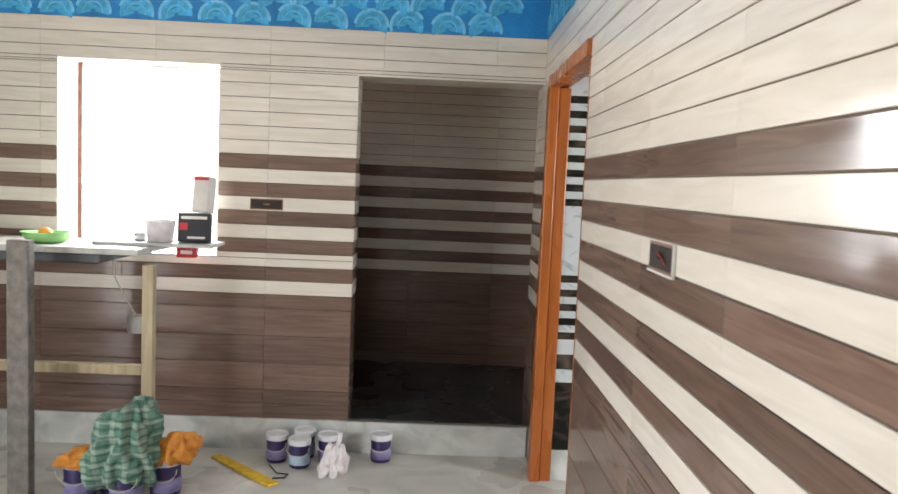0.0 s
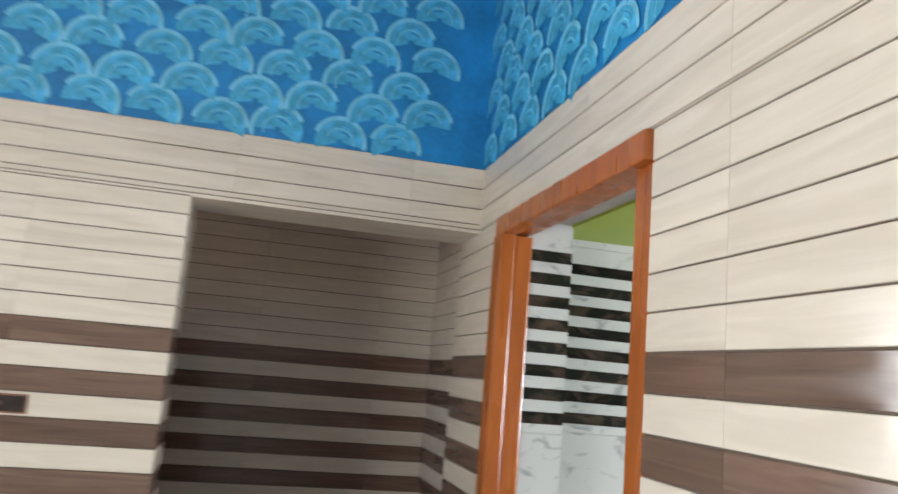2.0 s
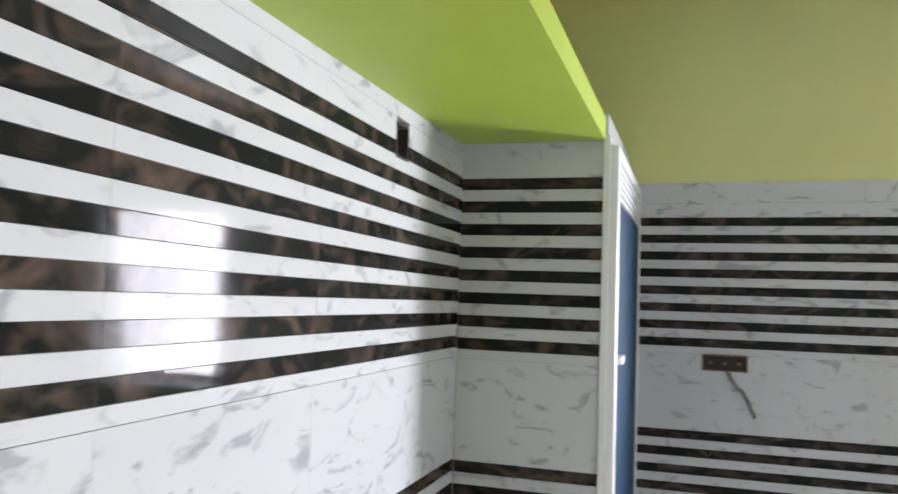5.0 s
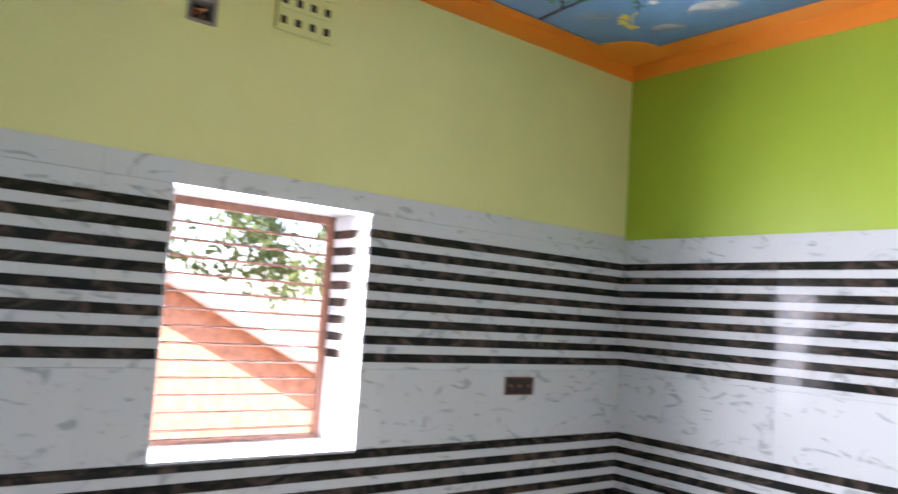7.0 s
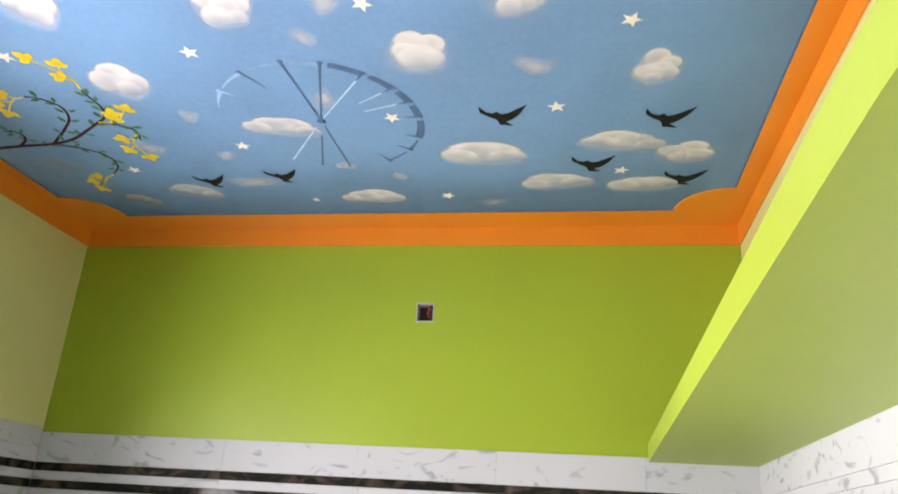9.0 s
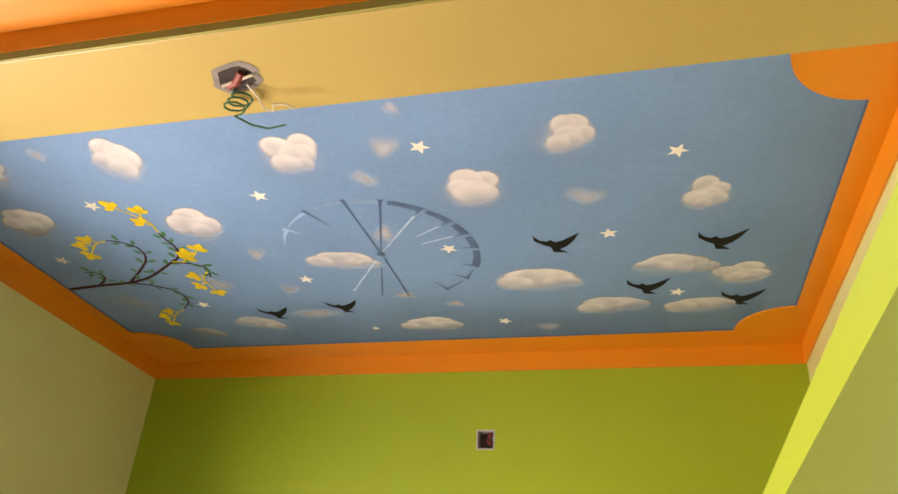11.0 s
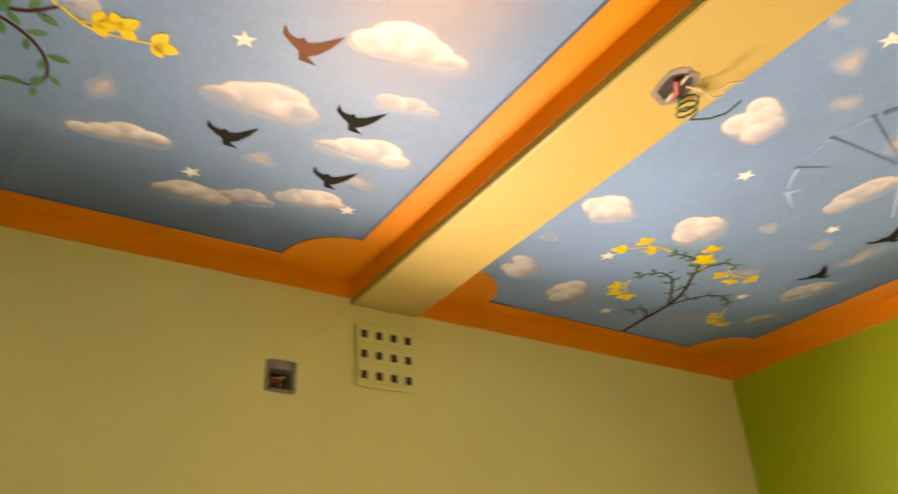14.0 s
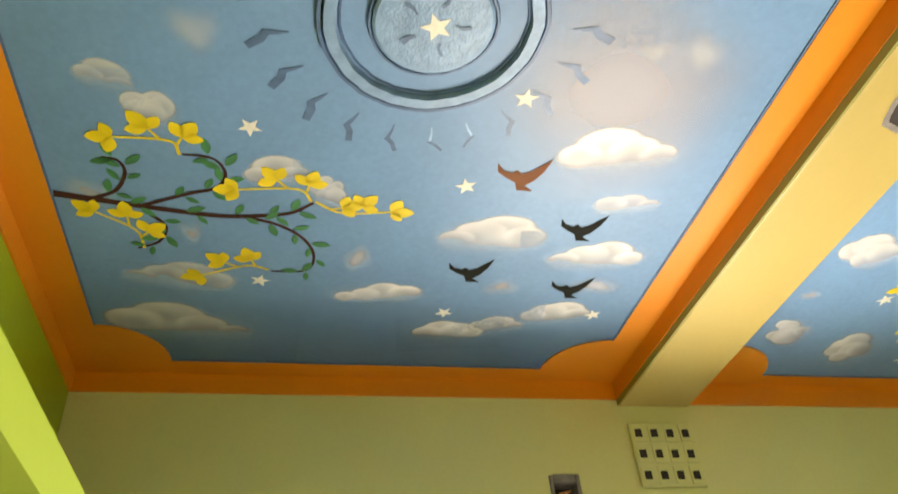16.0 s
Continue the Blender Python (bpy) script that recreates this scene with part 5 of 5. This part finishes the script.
def tile_mesh(w, h, material, name):
    key = (round(w, 3), round(h, 4), material.name)
    if key not in TILES:
        b, t = 0.0016, 0.0062
        gx, gz = (0.00025, 0.0018) if material in (M_CREAM, M_BROWN) else (0.0002, 0.0003)
        bm = bmesh.new()
        a = [bm.verts.new((x, 0.004, z)) for x, z in ((-w / 2 + gx, -h / 2 + gz), (w / 2 - gx, -h / 2 + gz), (w / 2 - gx, h / 2 - gz), (-w / 2 + gx, h / 2 - gz))]
        m_ = [bm.verts.new((v.co.x, -t + b, v.co.z)) for v in a]
        f_ = [bm.verts.new((v.co.x * (1 - 0.5 * b / w), -t, v.co.z * (1 - (2.0 if gz > 0.001 else 0.6) * b / h))) for v in a]
        bm.faces.new(f_)
        for k in range(4):
            j = (k + 1) % 4
            bm.faces.new((m_[k], m_[j], f_[j], f_[k]))
            bm.faces.new((a[k], a[j], m_[j], m_[k]))
        bmesh.ops.recalc_face_normals(bm, faces=bm.faces[:])
        TILES[key] = to_mesh(name, bm, material)
    return TILES[key]


def tile_wall(parent, origin, turn, length, rows, tw, shift=0.0, holes=()):
    """Rows of tiles on a wall. origin: the wall's end on the viewer's left, at the backing face; rows: (z, height, material); holes: (u0, u1, z0, z1)."""
    rot = Euler((0, 0, radians(turn))).to_matrix().to_4x4()
    o = Vector(origin)
    joints = [0.0]
    u = shift if shift > 0 else tw
    while u < length - 0.01:
        joints.append(u)
        u += tw
    joints.append(length)
    for z0, h, material in rows:
        cuts = sorted({z0, z0 + h} | {z for q in holes for z in q[2:] if z0 + 0.004 < z < z0 + h - 0.004})
        for za, zb in zip(cuts, cuts[1:]):
            gone = [(q[0], q[1]) for q in holes if q[2] < (za + zb) / 2 < q[3]]
            for ua, ub in zip(joints, joints[1:]):
                spans = [(ua, ub)]
                for g0, g1 in gone:
                    spans = [s for a, b in spans for s in ((a, min(b, g0)), (max(a, g1), b)) if s[1] - s[0] > 0.006]
                for a, b in spans:
                    ob = new("tile", tile_mesh(b - a, zb - za, material, "tile"))
                    ob.parent = parent
                    ob.matrix_basis = Matrix.Translation(o + rot @ Vector(((a + b) / 2, 0, 0)) + Vector((0, 0, (za + zb) / 2))) @ rot


BANDS_A = {-1: M_BROWN, -3: M_BROWN, -5: M_BROWN, -7: M_BROWN, -9: M_BROWN}
ROWS_A = []
for k in range(-19, 9):
    z = 1.665 + k * ROW
    ROWS_A.append((z, ROW, M_BROWN if (k < -10 or k in BANDS_A) else M_CREAM))
LOW_A = [(1.665 - 12 * ROW - 2 * k * ROW - ROW, 2 * ROW, M_BROWN) for k in range(3)] + [(1.665 - 18 * ROW, ROW, M_BROWN)]
ROWS_A = [r for r in ROWS_A if r[0] > 1.665 - 11.5 * ROW] + LOW_A
ROWS_A0 = [(0.0, 1.665 - 18 * ROW, M_BROWN)] + ROWS_A
ROWS_AN = [(0.18, 1.665 - 18 * ROW - 0.18, M_BROWN)] + ROWS_A
tile_wall(wall_n, (-3.0, 4.576, 0), 0, 3.60, ROWS_AN, 0.62, 0.22, ((0.93, 1.81, 1.09, 2.15), (2.562, 3.65, 0.0, 2.120)))
tile_wall(wall_e, (0.576, 4.84, 0), -90, 5.17, ROWS_A0, 0.62, 0.0, ((0.540, 1.59, 0.0, 2.125),))
DARKROOM = bpy.data.objects["wall_dark_room"]
tile_wall(DARKROOM, (-1.07, 6.006, 0), 0, 1.846, ROWS_AN, 0.62, 0.3)
tile_wall(DARKROOM, (0.776, 6.0, 0), -90, 1.3, ROWS_AN, 0.62, 0.3)
tile_wall(wall_n, (-0.442, 4.576, 0), 90, 0.264, ROWS_AN, 0.62)

STRIP = 0.03755
ROWS_B = [(1.997, TOP_B - 1.997, M_WHITE)]
ROWS_B += [(1.997 - (k + 1) * STRIP, STRIP, M_WHITE if k % 2 else M_DARK) for k in range(15)]
ROWS_B += [(1.073, 1.997 - 15 * STRIP - 1.073 - 0.03, M_WHITE), (1.997 - 15 * STRIP - 0.03, 0.03, M_WHITE)]
ROWS_B += [(1.073 - (k + 1) * STRIP, STRIP, M_WHITE if k % 2 else M_DARK) for k in range(9)]
zb9 = 1.073 - 9 * STRIP
ROWS_B += [(zb9 - 0.08, 0.08, M_WHITE), (zb9 - 0.16, 0.08, M_DARK), (zb9 - 0.23, 0.07, M_WHITE), (0.14, zb9 - 0.23 - 0.14, M_DARK), (0.0, 0.14, M_KERB)]
tile_wall(WALL_BE, (3.956, 3.94, 0), -90, 3.70, [(1.997, TOP_B + 0.020 - 1.997, M_WHITE)] + ROWS_B[1:], 0.60, 0.34, ((1.175, 2.02, 1.06, 2.06),))
tile_wall(WALL_BS, (3.95, 0.234, 0), 180, 3.13, ROWS_B, 0.60, 0.30)
tile_wall(WALL_BN, (0.82, 4.421, 0), 0, 2.05, ROWS_B, 0.60, 0.45, ((1.45, 1.54, 1.965, 2.06),))
tile_wall(WALL_BATH, (2.876, 4.415, 0), -90, 0.47, ROWS_B, 0.60)
tile_wall(WALL_BATH, (2.876, 3.946, 0), 0, 0.11, ROWS_B, 0.60)
WALL_BN.matrix_world = Matrix.Translation((2.87, 4.415, 1.7)) @ Matrix.Rotation(radians(0.6), 4, "Y") @ Matrix.Translation((-2.87, -4.415, -1.7 + 0.006))
WALL_BE.matrix_world = Matrix.Translation((3.95, 0.24, 1.7)) @ Matrix.Rotation(radians(-0.3), 4, "X") @ Matrix.Translation((-3.95, -0.24, -1.7))
ROWS_W = [(z, h, M_WHITE if m is M_DARK else m) for z, h, m in ROWS_B]
tile_wall(WALL_BW, (0.814, 0.24, 0), 90, 3.01, ROWS_W, 0.60, 0.3)
tile_wall(WALL_BW, (0.664, 4.242, 0), 0, 0.16, [(z + 0.027 if z > 0 else 0.0, h if 0 < z < 1.99 else h - 0.027 if z else h + 0.027, m) for z, h, m in ROWS_B], 0.60)
ROWS_R = [(1.434 + k * STRIP, STRIP, M_WHITE if k % 2 else M_DARK) for k in range(15)] + [(1.072, 0.362, M_WHITE), (1.434 + 15 * STRIP, 0.048, M_WHITE)]
tile_wall(WALL_BE, (4.243, 1.922, 0), 180, 0.290, ROWS_R, 0.60)
tile_wall(WALL_BE, (3.953, 2.763, 0), 0, 0.290, ROWS_R, 0.60)
